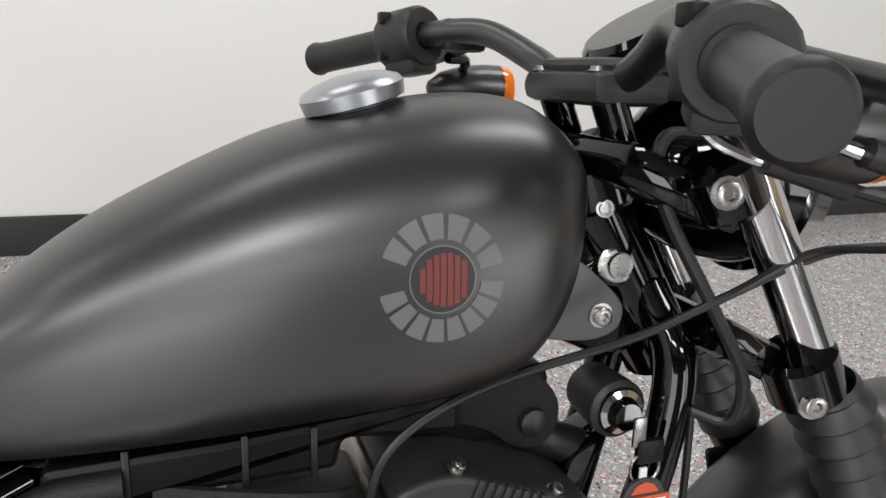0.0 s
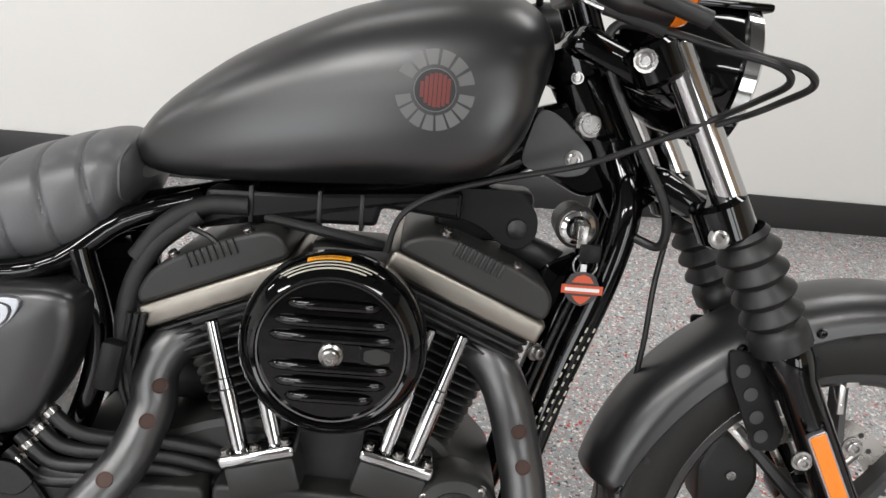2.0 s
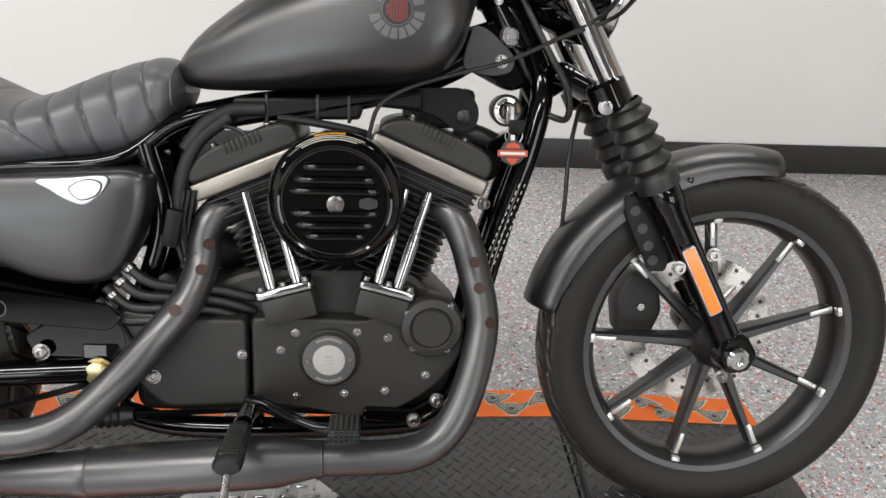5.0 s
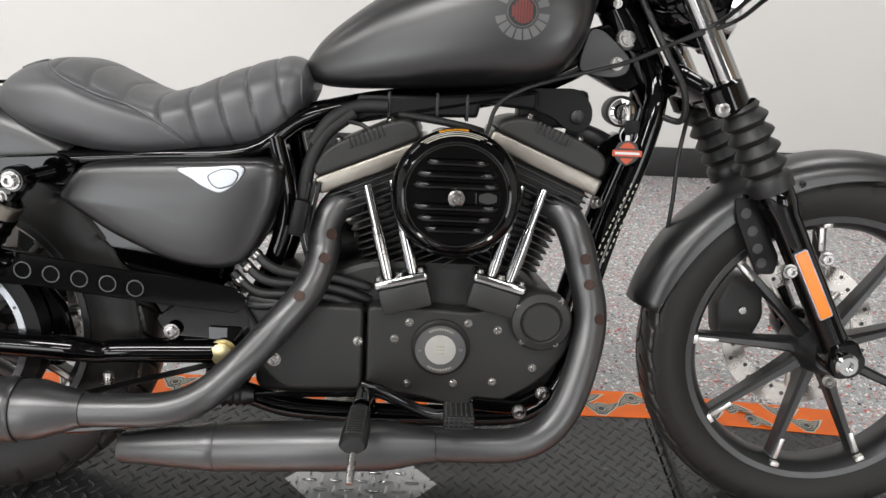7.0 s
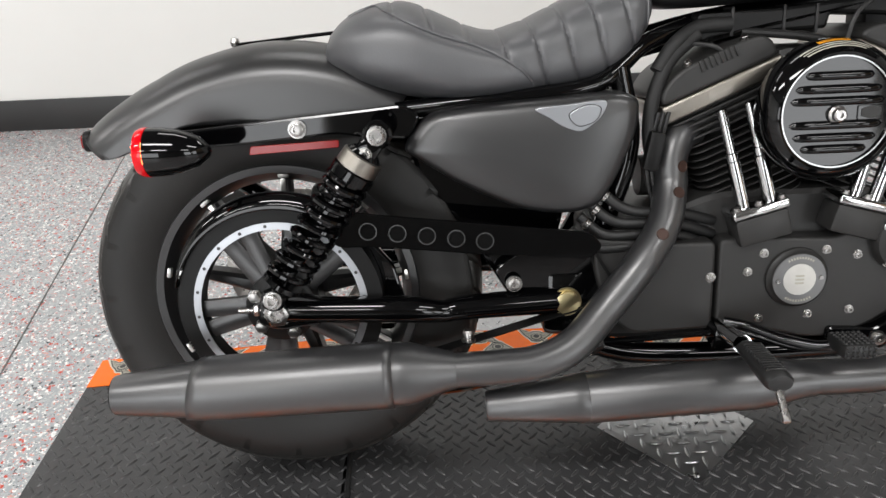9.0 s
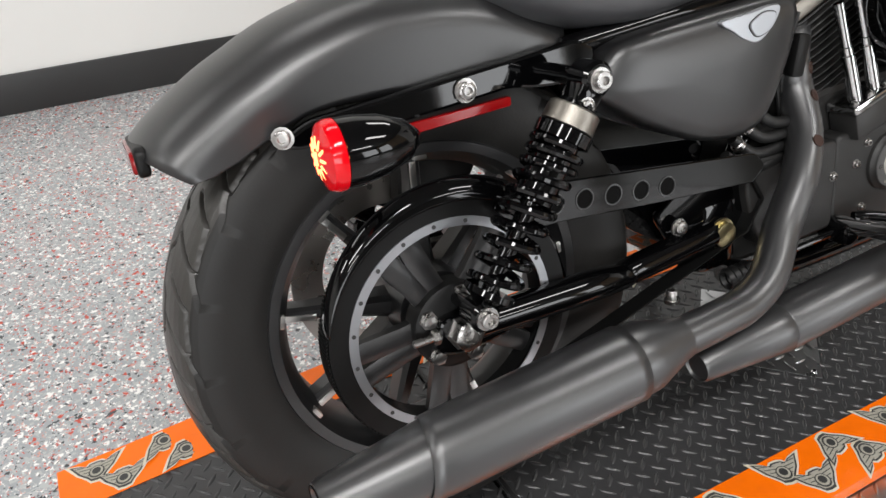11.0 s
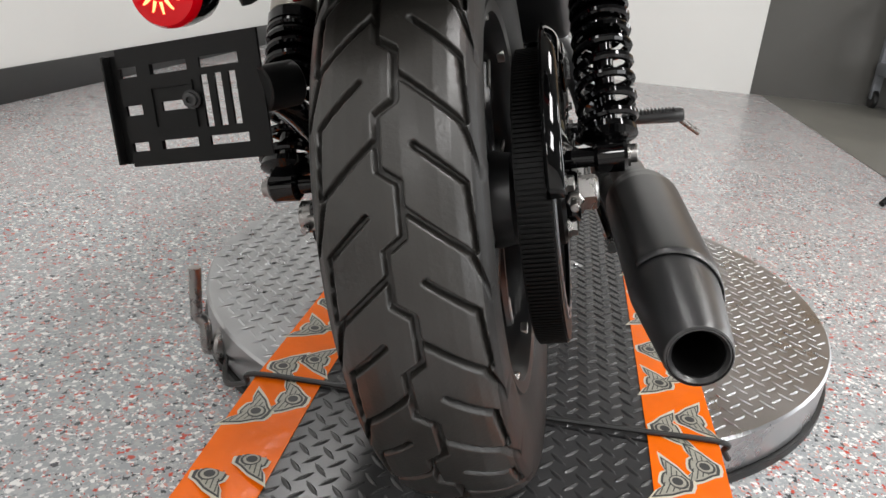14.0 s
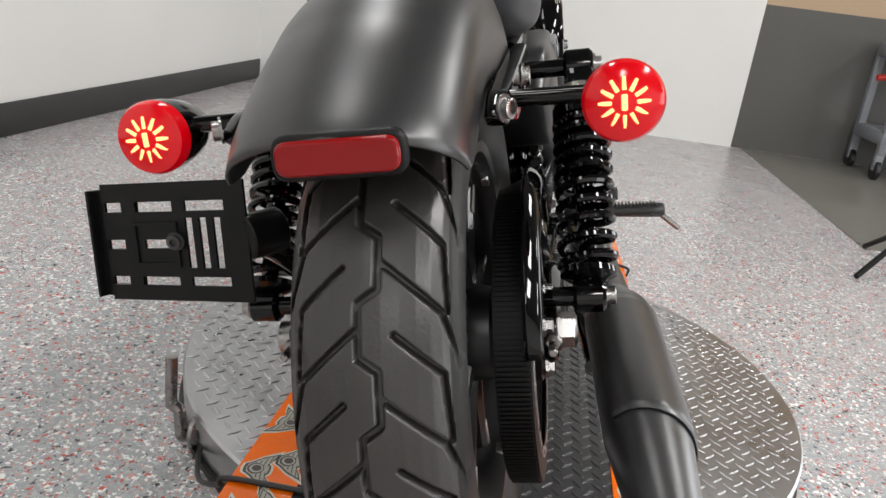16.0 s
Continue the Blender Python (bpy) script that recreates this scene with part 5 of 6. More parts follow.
for s in (-1, 1):
    part("down_tube", sweep([(1.15, s * 0.02, 0.83), (1.165, s * 0.05, 0.77), (1.15, s * 0.058, 0.68), (1.11, s * 0.06, 0.55), (1.075, s * 0.07, 0.42), (1.05, s * 0.09, 0.30), (1.0, s * 0.10, 0.225), (0.9, s * 0.10, 0.20), (0.6, s * 0.10, 0.20), (0.48, s * 0.10, 0.23)], 0.0185, 16, 6), GLOSS, frame_main)
    part("seat_rail", sweep([(0.66, s * 0.03, 0.725), (0.58, s * 0.07, 0.70), (0.5, s * 0.10, 0.645), (0.35, s * 0.105, 0.632), (0.2, s * 0.105, 0.62)], 0.014, 12, 5), GLOSS, frame_main)
    part("rear_post", sweep([(0.54, s * 0.09, 0.67), (0.56, s * 0.085, 0.55), (0.52, s * 0.085, 0.42), (0.46, s * 0.085, 0.31)], 0.016, 12, 5), GLOSS, frame_main)
    part("tank_bracket", prism(fillet([(1.035, 0.812), (1.05, 0.868), (1.075, 0.862), (1.122, 0.82), (1.118, 0.795), (1.09, 0.787), (1.04, 0.795)], 0.018), s * 0.034, s * 0.028, 0.001), DENIM, tank, "black tank mounting tab")
part("tank_bolt", bolt((1.098, -0.034, 0.811), (0, -1, 0), 0.0082, 0.008), STEEL, tank)
LBL = link("label_bar", box(-0.0035, 0.0035, -0.0006, 0, -0.05, 0.05), GREYPRINT)
for k, (dx, ln) in enumerate(((-0.012, 1.0), (-0.003, 0.8), (0.006, 1.0))):
    for j in range(15):
        shared("label_bar", LBL, frame_main, Matrix.Translation((1.076 + dx + 0.0047 * j, -0.0815, 0.45 + 0.0118 * j)) @ Euler((0, math.radians(20), 0)).to_matrix().to_4x4() @ Matrix.Diagonal((0.28, 1, 0.07 * ln, 1)), "pale label lines on the frame tube")

# ignition switch, key and tag
ig = part("ignition_switch", lathe([(-0.035, 0.024), (0.0, 0.026), (0.012, 0.026), (0.016, 0.022)], (1.108, -0.045, 0.734), (1.1, -1, 0.73), 28), WRINKLE, bike, "black ignition switch with a key in it")
part("bezel", lathe([(0, 0.020), (0.003, 0.020), (0.005, 0.015), (0.01, 0.0135), (0.014, 0.012), (0.014, 0)], (1.108, -0.0605, 0.734), (1.1, -1, 0.73), 24), CHROME, ig)
part("key", box(1.102, 1.114, -0.092, -0.089, 0.716, 0.742, 0.001), STEEL, ig)
part("key_head", box(1.106, 1.132, -0.094, -0.087, 0.700, 0.722, 0.003), PLASTIC, ig)
rg = [(1.115 + 0.014 * math.cos(a), -0.092, 0.697 + 0.014 * math.sin(a)) for a in np.linspace(0, 2 * math.pi, 20)]
part("key_ring", sweep(rg, 0.0012, 6, 0, cap=False), STEEL, ig)
part("tag_tab", box(1.110, 1.117, -0.094, -0.091, 0.682, 0.698, 0.001), WHITEPRINT, ig)
tag = part("key_tag", prism(fillet([(1.091, 0.668), (1.100, 0.686), (1.114, 0.690), (1.128, 0.686), (1.137, 0.668), (1.128, 0.655), (1.114, 0.648), (1.100, 0.655)], 0.003), -0.096, -0.092, 0.0008), DARKPRINT, ig, "orange and black shield-shaped key tag")
part("tag_field", prism([(1.101, 0.677), (1.106, 0.684), (1.114, 0.687), (1.122, 0.684), (1.127, 0.677)], -0.0972, -0.0955), KEYORANGE, tag)
part("tag_field", prism([(1.103, 0.661), (1.125, 0.661), (1.120, 0.655), (1.114, 0.651), (1.108, 0.655)], -0.0972, -0.0955), KEYORANGE, tag)
part("tag_bar", prism([(1.090, 0.664), (1.138, 0.664), (1.138, 0.674), (1.090, 0.674)], -0.0975, -0.0955), KEYORANGE, tag)
part("tag_print", prism([(1.094, 0.667), (1.134, 0.667), (1.134, 0.671), (1.094, 0.671)], -0.098, -0.097), WHITEPRINT, tag)

# coil cover and electrics under the tank
cv = part("wiring_cover", prism(fillet([(0.66, 0.69), (0.67, 0.742), (0.80, 0.747), (0.97, 0.762), (0.97, 0.728), (0.875, 0.735), (0.87, 0.712), (0.76, 0.709), (0.69, 0.702)], 0.006), -0.05, 0.05, 0.006), PLASTIC, bike, "black plastic wiring trough under the tank")
for x in (0.72, 0.80, 0.85):
    part("cable_tie", box(x, x + 0.005, -0.052, 0.052, 0.706, 0.75, 0.001), RUBBER, cv)
cb = part("coil_bracket", prism(fillet([(0.95, 0.735), (0.955, 0.765), (1.04, 0.768), (1.065, 0.74), (1.065, 0.71), (1.045, 0.693), (1.02, 0.70), (1.0, 0.718)], 0.015), -0.034, -0.028, 0.001), PLASTIC, bike, "black coil bracket")
part("coil_bolt", lathe([(0, 0.013), (0.005, 0.012), (0.008, 0.006), (0.0085, 0)], (1.04, -0.034, 0.721), (1.04, -1, 0.721), 20), RUBBER, cb)
part("coil", box(0.94, 1.06, -0.026, 0.04, 0.70, 0.765, 0.01), PLASTIC, bike)
part("coil_boot", sweep([(1.03, 0.0, 0.70), (1.07, -0.01, 0.688), (1.10, -0.01, 0.675)], 0.018, 12, 4), RUBBER, bike)
part("horn_bracket", prism(fillet([(1.06, 0.60), (1.08, 0.68), (1.12, 0.70), (1.10, 0.62)], 0.01), -0.03, 0.02, 0.004), GLOSS, frame_main)
for p in ([(0.60, -0.08, 0.66), (0.63, -0.07, 0.70), (0.67, -0.055, 0.722), (0.72, -0.05, 0.725)], [(0.605, -0.085, 0.50), (0.59, -0.09, 0.56), (0.595, -0.085, 0.62), (0.62, -0.075, 0.675), (0.665, -0.06, 0.712)]):
    part("wiring_loom", sweep(p, 0.0115, 12, 6), WIRE, bike, "black braided wiring loom")
part("wiring_loom", sweep([(0.74, -0.045, 0.712), (0.80, -0.06, 0.706), (0.85, -0.062, 0.698), (0.88, -0.05, 0.69)], 0.0065, 10, 5), WIRE, bike, "black braided wiring loom")
for off in (0, 0.008, 0.016):
    part("wire", sweep([(0.6 + off, -0.1, 0.60), (0.585 + off, -0.095, 0.52), (0.60 + off, -0.09, 0.45)], 0.0035, 8, 5), RUBBER, bike)
part("wire", sweep([(0.64, -0.06, 0.70), (0.68, -0.085, 0.695), (0.70, -0.09, 0.683)], 0.0035, 8, 5), RUBBER, bike)
part("connector", box(0.575, 0.60, -0.135, -0.115, 0.515, 0.575, 0.005, m=Matrix.Translation((0.588, 0, 0.545)) @ Euler((0, math.radians(12), 0)).to_matrix().to_4x4() @ Matrix.Translation((-0.588, 0, -0.545))), PLASTIC, bike, "grey-black connector block")

# ---- engine ----
case = prism(fillet([(0.50, 0.22), (0.50, 0.42), (0.62, 0.44), (0.70, 0.47), (0.96, 0.47), (1.0, 0.42), (1.06, 0.36), (1.03, 0.25), (0.95, 0.20)], 0.03), -0.08, 0.13, 0.012)
engine = part("engine_case", case, WRINKLE, bike, "black wrinkle-coated V-twin engine")
ccov = fillet([(0.70, 0.252), (0.70, 0.398), (0.78, 0.399), (0.89, 0.393), (0.945, 0.43), (1.0, 0.44), (1.048, 0.40), (1.045, 0.335), (1.0, 0.275), (0.93, 0.232), (0.86, 0.222), (0.79, 0.24)], [0.012, 0.012, 0.02, 0.03, 0.03, 0.03, 0.03, 0.03, 0.03, 0.03, 0.03, 0.02])
cc = part("cam_cover", prism(ccov, -0.075, -0.118, 0.006, 3), WRINKLE, engine, "black cam cover")
scov = fillet([(0.498, 0.412), (0.62, 0.397), (0.693, 0.397), (0.693, 0.25), (0.56, 0.246), (0.52, 0.285), (0.50, 0.36)], [0.014, 0.02, 0.012, 0.012, 0.02, 0.02, 0.02])
sc = part("sprocket_cover", prism(scov, -0.075, -0.124, 0.006, 3), WRINKLE, engine, "black sprocket cover")
for x, z in ((0.771, 0.373), (0.87, 0.375), (0.747, 0.343), (0.77, 0.263), (0.849, 0.267), (0.916, 0.272), (0.92, 0.365), (0.983, 0.300)):
    part("cover_bolt", bolt((x, -0.1175, z), (0, -1, 0), 0.0055, 0.007), STEEL, cc)
part("cover_bolt", bolt((0.686, -0.1235, 0.338), (0, -1, 0), 0.0062, 0.006), STEEL, sc)
part("cover_bolt", bolt((0.545, -0.1235, 0.30), (0, -1, 0), 0.009, 0.006), STEEL, sc)
gen = part("gear_cover", lathe([(0, 0.052), (0.02, 0.052), (0.026, 0.048), (0.030, 0.036), (0.027, 0.033), (0.031, 0.030), (0.031, 0)], (0.99, -0.11, 0.388), (0.99, -1, 0.388), 44), WRINKLE, cc, "round black gear cover")
for k, a in enumerate((50, 148, -55, -130)):
    r = 0.045
    part("cover_bolt", bolt((0.99 + r * math.cos(math.radians(a)), -0.130, 0.388 + r * math.sin(math.radians(a))), (0, -1, 0), 0.0055, 0.007), STEEL, gen)
tm = part("timer_cover", lathe([(0, 0.050), (0.006, 0.049), (0.010, 0.044), (0.013, 0.043), (0.0135, 0.040)], (0.825, -0.117, 0.331), (0.825, -1, 0.331), 48), WRINKLE, cc, "round engraved timer cover")
part("timer_ring", lathe([(0.0130, 0.0425), (0.0145, 0.042), (0.0145, 0.026)], (0.825, -0.117, 0.331), (0.825, -1, 0.331), 48), mat("dark_brushed", (0.16, 0.16, 0.16), 0.35, 0.8, bump=0.1, scale=200), tm, "dark grey outer ring")
part("timer_disc", lathe([(0.0140, 0.0262), (0.0152, 0.0258), (0.0152, 0)], (0.825, -0.117, 0.331), (0.825, -1, 0.331), 40), mat("turned_silver", (0.52, 0.51, 0.48), 0.42, 0.7, vary=0.1, vscale=80), tm, "brushed silver centre disc")
for zz in (0.325, 0.331, 0.337):
    part("timer_mark", prism(fillet([(0.818, zz - 0.0016), (0.832, zz - 0.0016), (0.832, zz + 0.0016), (0.818, zz + 0.0016)], 0.001), -0.1320, -0.1326), GREYPRINT, tm)
for s in (-1, 1):
    part("timer_screw", lathe([(0.0145, 0.0038), (0.0165, 0.0034), (0.0165, 0)], (0.825 + s * 0.034, -0.117, 0.331 + s * 0.002), (0.825 + s * 0.034, -1, 0.331 + s * 0.002), 12), STEEL, tm)
for k in range(10):
    for base in (90, 270):
        a = math.radians(base - 32 + 7 * k)
        part("engraving", box(-0.0012, 0.0012, -0.0004, 0, -0.0018, 0.0018, m=Matrix.Translation((0.825 + 0.036 * math.cos(a), -0.1315, 0.331 + 0.036 * math.sin(a))) @ Euler((0, math.pi / 2 - a, 0)).to_matrix().to_4x4()), GREYPRINT, tm)

V = math.radians(22.5)


def jug(sign, e0, e1, n_band):
    """One cylinder with its head; sign -1 leans to the rear. Local x runs along the head, z along the cylinder."""
    R2 = Matrix(((math.cos(V), 0, sign * math.sin(V), 0), (0, 1, 0, 0), (-sign * math.sin(V), 0, math.cos(V), 0), (0, 0, 0, 1)))
    mid, half = (e0 + e1) / 2, (e1 - e0) / 2
    cyl = part("cylinder", lathe([(n_band - 0.21, 0.05), (n_band - 0.01, 0.05)], R2 @ Vector((mid, 0, 0)), R2 @ Vector((mid, 0, 1)), 32), WRINKLE, engine, "black finned cylinder")
    fin = link("fin", prism(fillet([(-half * 0.80, -0.078), (half * 0.80, -0.078), (half * 0.80, 0.078), (-half * 0.80, 0.078)], 0.03), -0.0013, 0.0013, 0.0006, 1, m=pose(0, 0, 0, 90)), WRINKLE)
    big = link("fin", prism(fillet([(-half * 0.96, -0.09), (half * 0.96, -0.09), (half * 0.96, 0.09), (-half * 0.96, 0.09)], 0.02), -0.0016, 0.0016, 0.0006, 1, m=pose(0, 0, 0, 90)), WRINKLE)
    for k in range(12):
        shared("fin", fin, cyl, R2 @ Matrix.Translation((mid, 0, n_band - 0.056 - 0.0118 * k)))
    for k in range(4):
        shared("fin", big, cyl, R2 @ Matrix.Translation((mid, 0, n_band - 0.008 - 0.0105 * k)))
    part("head", box(mid - half * 0.9, mid + half * 0.9, -0.075, 0.075, n_band - 0.045, n_band, 0.008, m=R2), WRINKLE, engine)
    band = part("rocker_band", box(e0, e1, -0.096, 0.096, n_band - 0.001, n_band + 0.028, 0.006, 3, m=R2), BRUSHED, engine, "brushed silver rocker box band")
    inner = -sign  # the end towards the V
    o = [(e0 + 0.004, 0.028), (e0 + 0.006, 0.042), (e0 + 0.03, 0.058), (e0 + 0.055, 0.064), (e1 - 0.06, 0.066), (e1 - 0.02, 0.062), (e1 - 0.006, 0.05), (e1 - 0.004, 0.028)]
    cover = prism(fillet([(x, n_band + (z - 0.028) * 1.15 + 0.028) for x, z in o], 0.012), -0.095, 0.095, 0.006, 3, m=R2)
    rc = part("rocker_cover", cover, WRINKLE, engine, "black rocker cover")
    for k in range(8):
        x = mid - 0.02 + 0.008 * k if sign < 0 else mid + 0.02 - 0.008 * k
        part("cover_rib", box(x - 0.0022, x + 0.0022, -0.098, -0.06, n_band + 0.052, n_band + 0.070, 0.0015, m=R2), WRINKLE, rc)
    for x in (mid - 0.035, mid + 0.055) if sign < 0 else (mid - 0.055, mid + 0.035):
        part("cover_bolt", bolt(R2 @ Vector((x, -0.086, n_band + 0.069)), R2.to_3x3() @ Vector((0, -0.5, 1)), 0.0055, 0.008), STEEL, rc)
    return R2


jug(-1, 0.79, 0.985, 0.300)
jug(1, 0.56, 0.76, 0.960)
part("head_bolt", bolt((1.070, -0.085, 0.585), (0.6, -0.8, 0), 0.008, 0.012), STEEL, engine)
for a, b in (((0.694, -0.105, 0.60), (0.734, -0.118, 0.445)), ((0.735, -0.105, 0.61), (0.776, -0.118, 0.452)), ((0.982, -0.105, 0.605), (0.934, -0.118, 0.45)), ((0.944, -0.105, 0.61), (0.903, -0.118, 0.46))):
    A, B_ = Vector(a), Vector(b)
    d = (B_ - A).length
    pr = part("pushrod_tube", lathe([(0, 0.0075), (d * 0.42, 0.0075), (d * 0.43, 0.009), (d * 0.5, 0.0092), (d * 0.51, 0.0105), (d, 0.0105)], A, B_, 20), CHROME, engine, "chrome pushrod tube")
for x, z, tilt in ((0.757, 0.44, -15), (0.915, 0.442, 15)):
    m = Matrix.Translation((x, -0.112, z)) @ Euler((0, math.radians(tilt), 0)).to_matrix().to_4x4()
    tb = part("tappet_block", box(-0.042, 0.042, -0.022, 0.03, -0.045, 0.0, 0.006, m=m), WRINKLE, engine, "black tappet block")
    part("tappet_cover", box(-0.045, 0.045, -0.025, 0.03, 0.0, 0.016, 0.005, 3, m=m), CHROME, engine, "chrome tappet cover")
    for px in (-0.036, 0, 0.036):
        part("cover_bolt", bolt(m @ Vector((px, -0.016, 0.016)), m.to_3x3() @ Vector((0, 0, 1)), 0.005, 0.006), STEEL, tb)
part("inlet", box(0.79, 0.90, -0.06, 0.04, 0.55, 0.69, 0.02), WRINKLE, engine)
part("starter", rod((0.60, 0.02, 0.48), (0.72, 0.02, 0.48), 0.035, 24), WRINKLE, engine)

# air cleaner
AC = Vector((0.838, -0.105, 0.597))
ax = Vector((0, -1, 0))
air = part("air_cleaner", lathe([(0, 0), (0, 0.088), (0.008, 0.097), (0.020, 0.1035), (0.040, 0.1035), (0.052, 0.101), (0.062, 0.093), (0.067, 0.085), (0.066, 0.082), (0.060, 0.080), (0.060, 0)], AC, AC + ax, 72), GLOSS, bike, "gloss black round air cleaner with louvred face")
# added metal ring that stands in for the reflection in the cover's lip
part("lip_glint", lathe([(0.0605, 0.0805), (0.064, 0.0805), (0.064, 0.0785), (0.0605, 0.0785)], AC, AC + ax, 72), mat("lip_glint_metal", (0.22, 0.22, 0.22), 0.12, 1.0), air, "thin mirror ring added for the reflection in the inner lip")
for k, z in enumerate((0.052, 0.033, 0.016, -0.018, -0.036, -0.053)):
    h = math.sqrt(0.076**2 - z * z) - 0.006
    louv = bmesh.new()
    n = 20
    def lf(u, v, h=h, z=z):
        x = -h + 2 * h * u
        e = max(0.0, 1 - abs(2 * u - 1) ** 6)
        a = math.pi * v
        return (AC.x + x, AC.y - 0.060 - 0.008 * e * math.sin(a) ** 0.8, AC.z + z + 0.0065 * math.cos(a) * e ** 0.3)
    part("louvre", grid(lf, 24, 8, bm=louv)[0], GLOSS, air)
part("centre_bolt", lathe([(0, 0.013), (0.004, 0.013), (0.006, 0.010), (0.012, 0.0095), (0.014, 0.007), (0.014, 0.004), (0.010, 0.0035), (0.010, 0)], (0.838, -0.166, 0.594), (0.838, -1, 0.594), 24), STEEL, air, "bright centre bolt")
bd = part("badge", prism(fillet([(0.868, 0.585), (0.868, 0.606), (0.906, 0.606), (0.906, 0.585)], 0.003), -0.167, -0.164, 0.0008), GLOSS, air, "dark raised badge")
part("badge_mark", prism(fillet([(0.873, 0.590), (0.887, 0.586), (0.901, 0.590), (0.901, 0.601), (0.887, 0.605), (0.873, 0.601)], 0.003), -0.1682, -0.1668, 0.0004), WRINKLE, bd)
def label_f(a0, a1, h0, h1, material, name, lift=0.0004):
    def f(u, v):
        a = math.radians(a0 + (a1 - a0) * u)
        h = h0 + (h1 - h0) * v
        r = float(np.interp(h, [0.040, 0.052, 0.062, 0.067], [0.1035, 0.101, 0.093, 0.085])) + lift
        return (AC.x + r * math.cos(a), AC.y - h, AC.z + r * math.sin(a))
    return part(name, grid(f, 24, 4)[0], material, air)
label_f(82, 108, 0.045, 0.053, mat("orange_label", (0.75, 0.3, 0.01), 0.4), "warning_label")
for j in range(3):
    label_f(64 + 3 * j, 126 - 2 * j, 0.0545 + 0.0032 * j, 0.0560 + 0.0032 * j, GREYPRINT, "label_line")
tx = bpy.data.curves.new("warning", "FONT")
tx.body, tx.size, tx.align_x = "WARNING", 0.0075, "CENTER"
to = new("warning_text", tx)
dg = bpy.context.evaluated_depsgraph_get()
me = bpy.data.meshes.new_from_object(to.evaluated_get(dg))
bpy.data.objects.remove(to)
for v in me.vertices:
    x, yy = v.co.x, v.co.y
    a = math.radians(95) - x / 0.1
    h = 0.0515 - yy * 0.9
    r = float(np.interp(h, [0.040, 0.052, 0.062], [0.1035, 0.101, 0.093])) + 0.0009
    v.co = (AC.x + r * math.cos(a), AC.y - h, AC.z + r * math.sin(a))
me.materials.append(DARKPRINT)
wt = new("warning_text", me)
wt.parent = air

# ---- exhaust ----
def pipe_hole(x, z, path, r, parent):
    """A dark round hole with a bare edge, on the outer side of a pipe along path."""
    fine = [Vector(p[:3]) for p in smooth_path(path, 12)]
    i = min(range(1, len(fine) - 1), key=lambda k: (fine[k].x - x) ** 2 + (fine[k].z - z) ** 2)
    c, along = fine[i], (fine[i + 1] - fine[i - 1]).normalized()
    d = Vector((max(-0.6, min(0.6, (x - c.x) / r)), -1, max(-0.6, min(0.6, (z - c.z) / r))))
    d = (d - along * d.dot(along)).normalized()
    p = c + d * (r - 0.0012)
    part("shield_hole", lathe([(-0.002, 0.0095), (0.0020, 0.0092), (0.0020, 0.0080), (0.0014, 0.0076), (0.0014, 0)], p, p + d, 20), COPPER, parent, "round hole in the heat shield")


FRONT_PIPE = [(0.995, -0.05, 0.572), (1.022, -0.07, 0.562), (1.044, -0.085, 0.525), (1.062, -0.09, 0.465), (1.075, -0.112, 0.40), (1.065, -0.14, 0.335), (1.037, -0.17, 0.26), (1.0, -0.185, 0.215), (0.95, -0.195, 0.196), (0.88, -0.2, 0.194), (0.81, -0.2, 0.194)]
fp = part("front_exhaust_pipe", sweep(FRONT_PIPE, 0.0275, 24, 8), EXHAUST, bike, "matte black front exhaust pipe")
for x, z in ((1.059, 0.4926), (1.0693, 0.4423), (1.0845, 0.3891)):
    pipe_hole(x, z, FRONT_PIPE, 0.0275, fp)
ml = lathe([(0, 0.0), (0, 0.019), (-0.004, 0.021), (0.0, 0.0235), (0.13, 0.037), (0.15, 0.0395), (0.152, 0.0385), (0.154, 0.0395), (0.40, 0.0405), (0.43, 0.039), (0.485, 0.029), (0.50, 0.029), (0.502, 0)], (0.322, -0.212, 0.174), (0.812, -0.205, 0.195), 40)
part("lower_muffler", ml, EXHAUST, bike, "matte black lower slash muffler")
REAR_PIPE = [(0.668, -0.05, 0.565), (0.642, -0.07, 0.558), (0.625, -0.085, 0.525), (0.624, -0.095, 0.485), (0.606, -0.130, 0.43), (0.562, -0.162, 0.375), (0.51, -0.18, 0.318), (0.455, -0.208, 0.27), (0.40, -0.22, 0.249), (0.34, -0.226, 0.246), (0.262, -0.230, 0.245)]
rp = part("rear_exhaust_pipe", sweep(REAR_PIPE, 0.0265, 24, 8), EXHAUST, bike, "matte black rear exhaust pipe")
for x, z in ((0.6412, 0.5134), (0.6249, 0.4672), (0.5888, 0.4163)):
    pipe_hole(x, z, REAR_PIPE, 0.0265, rp)
E0, E1 = Vector((-0.232, -0.247, 0.236)), Vector((0.268, -0.230, 0.246))
um = part("upper_muffler", lathe([(0.12, 0.0), (0.12, 0.021), (0.004, 0.0225), (0, 0.0255), (0.001, 0.029), (0.01, 0.031), (0.13, 0.0435), (0.14, 0.0445), (0.42, 0.0475), (0.44, 0.0465), (0.495, 0.030), (0.505, 0.028), (0.506, 0)], E0, E1, 44), EXHAUST, bike, "matte black tapered upper muffler")
# sooty liner, its colour also blackened for the shade deep inside
part("bore", lathe([(-0.0008, 0.0275), (0.007, 0.0219), (0.02, 0.0215), (0.08, 0.0205), (0.1, 0)], E0, E1, 32), HOLEDARK, um, "sooty bore, blackened for the shade of its depth")
# heat shield lying over the outer half of the muffler
dirm = (E1 - E0).normalized()
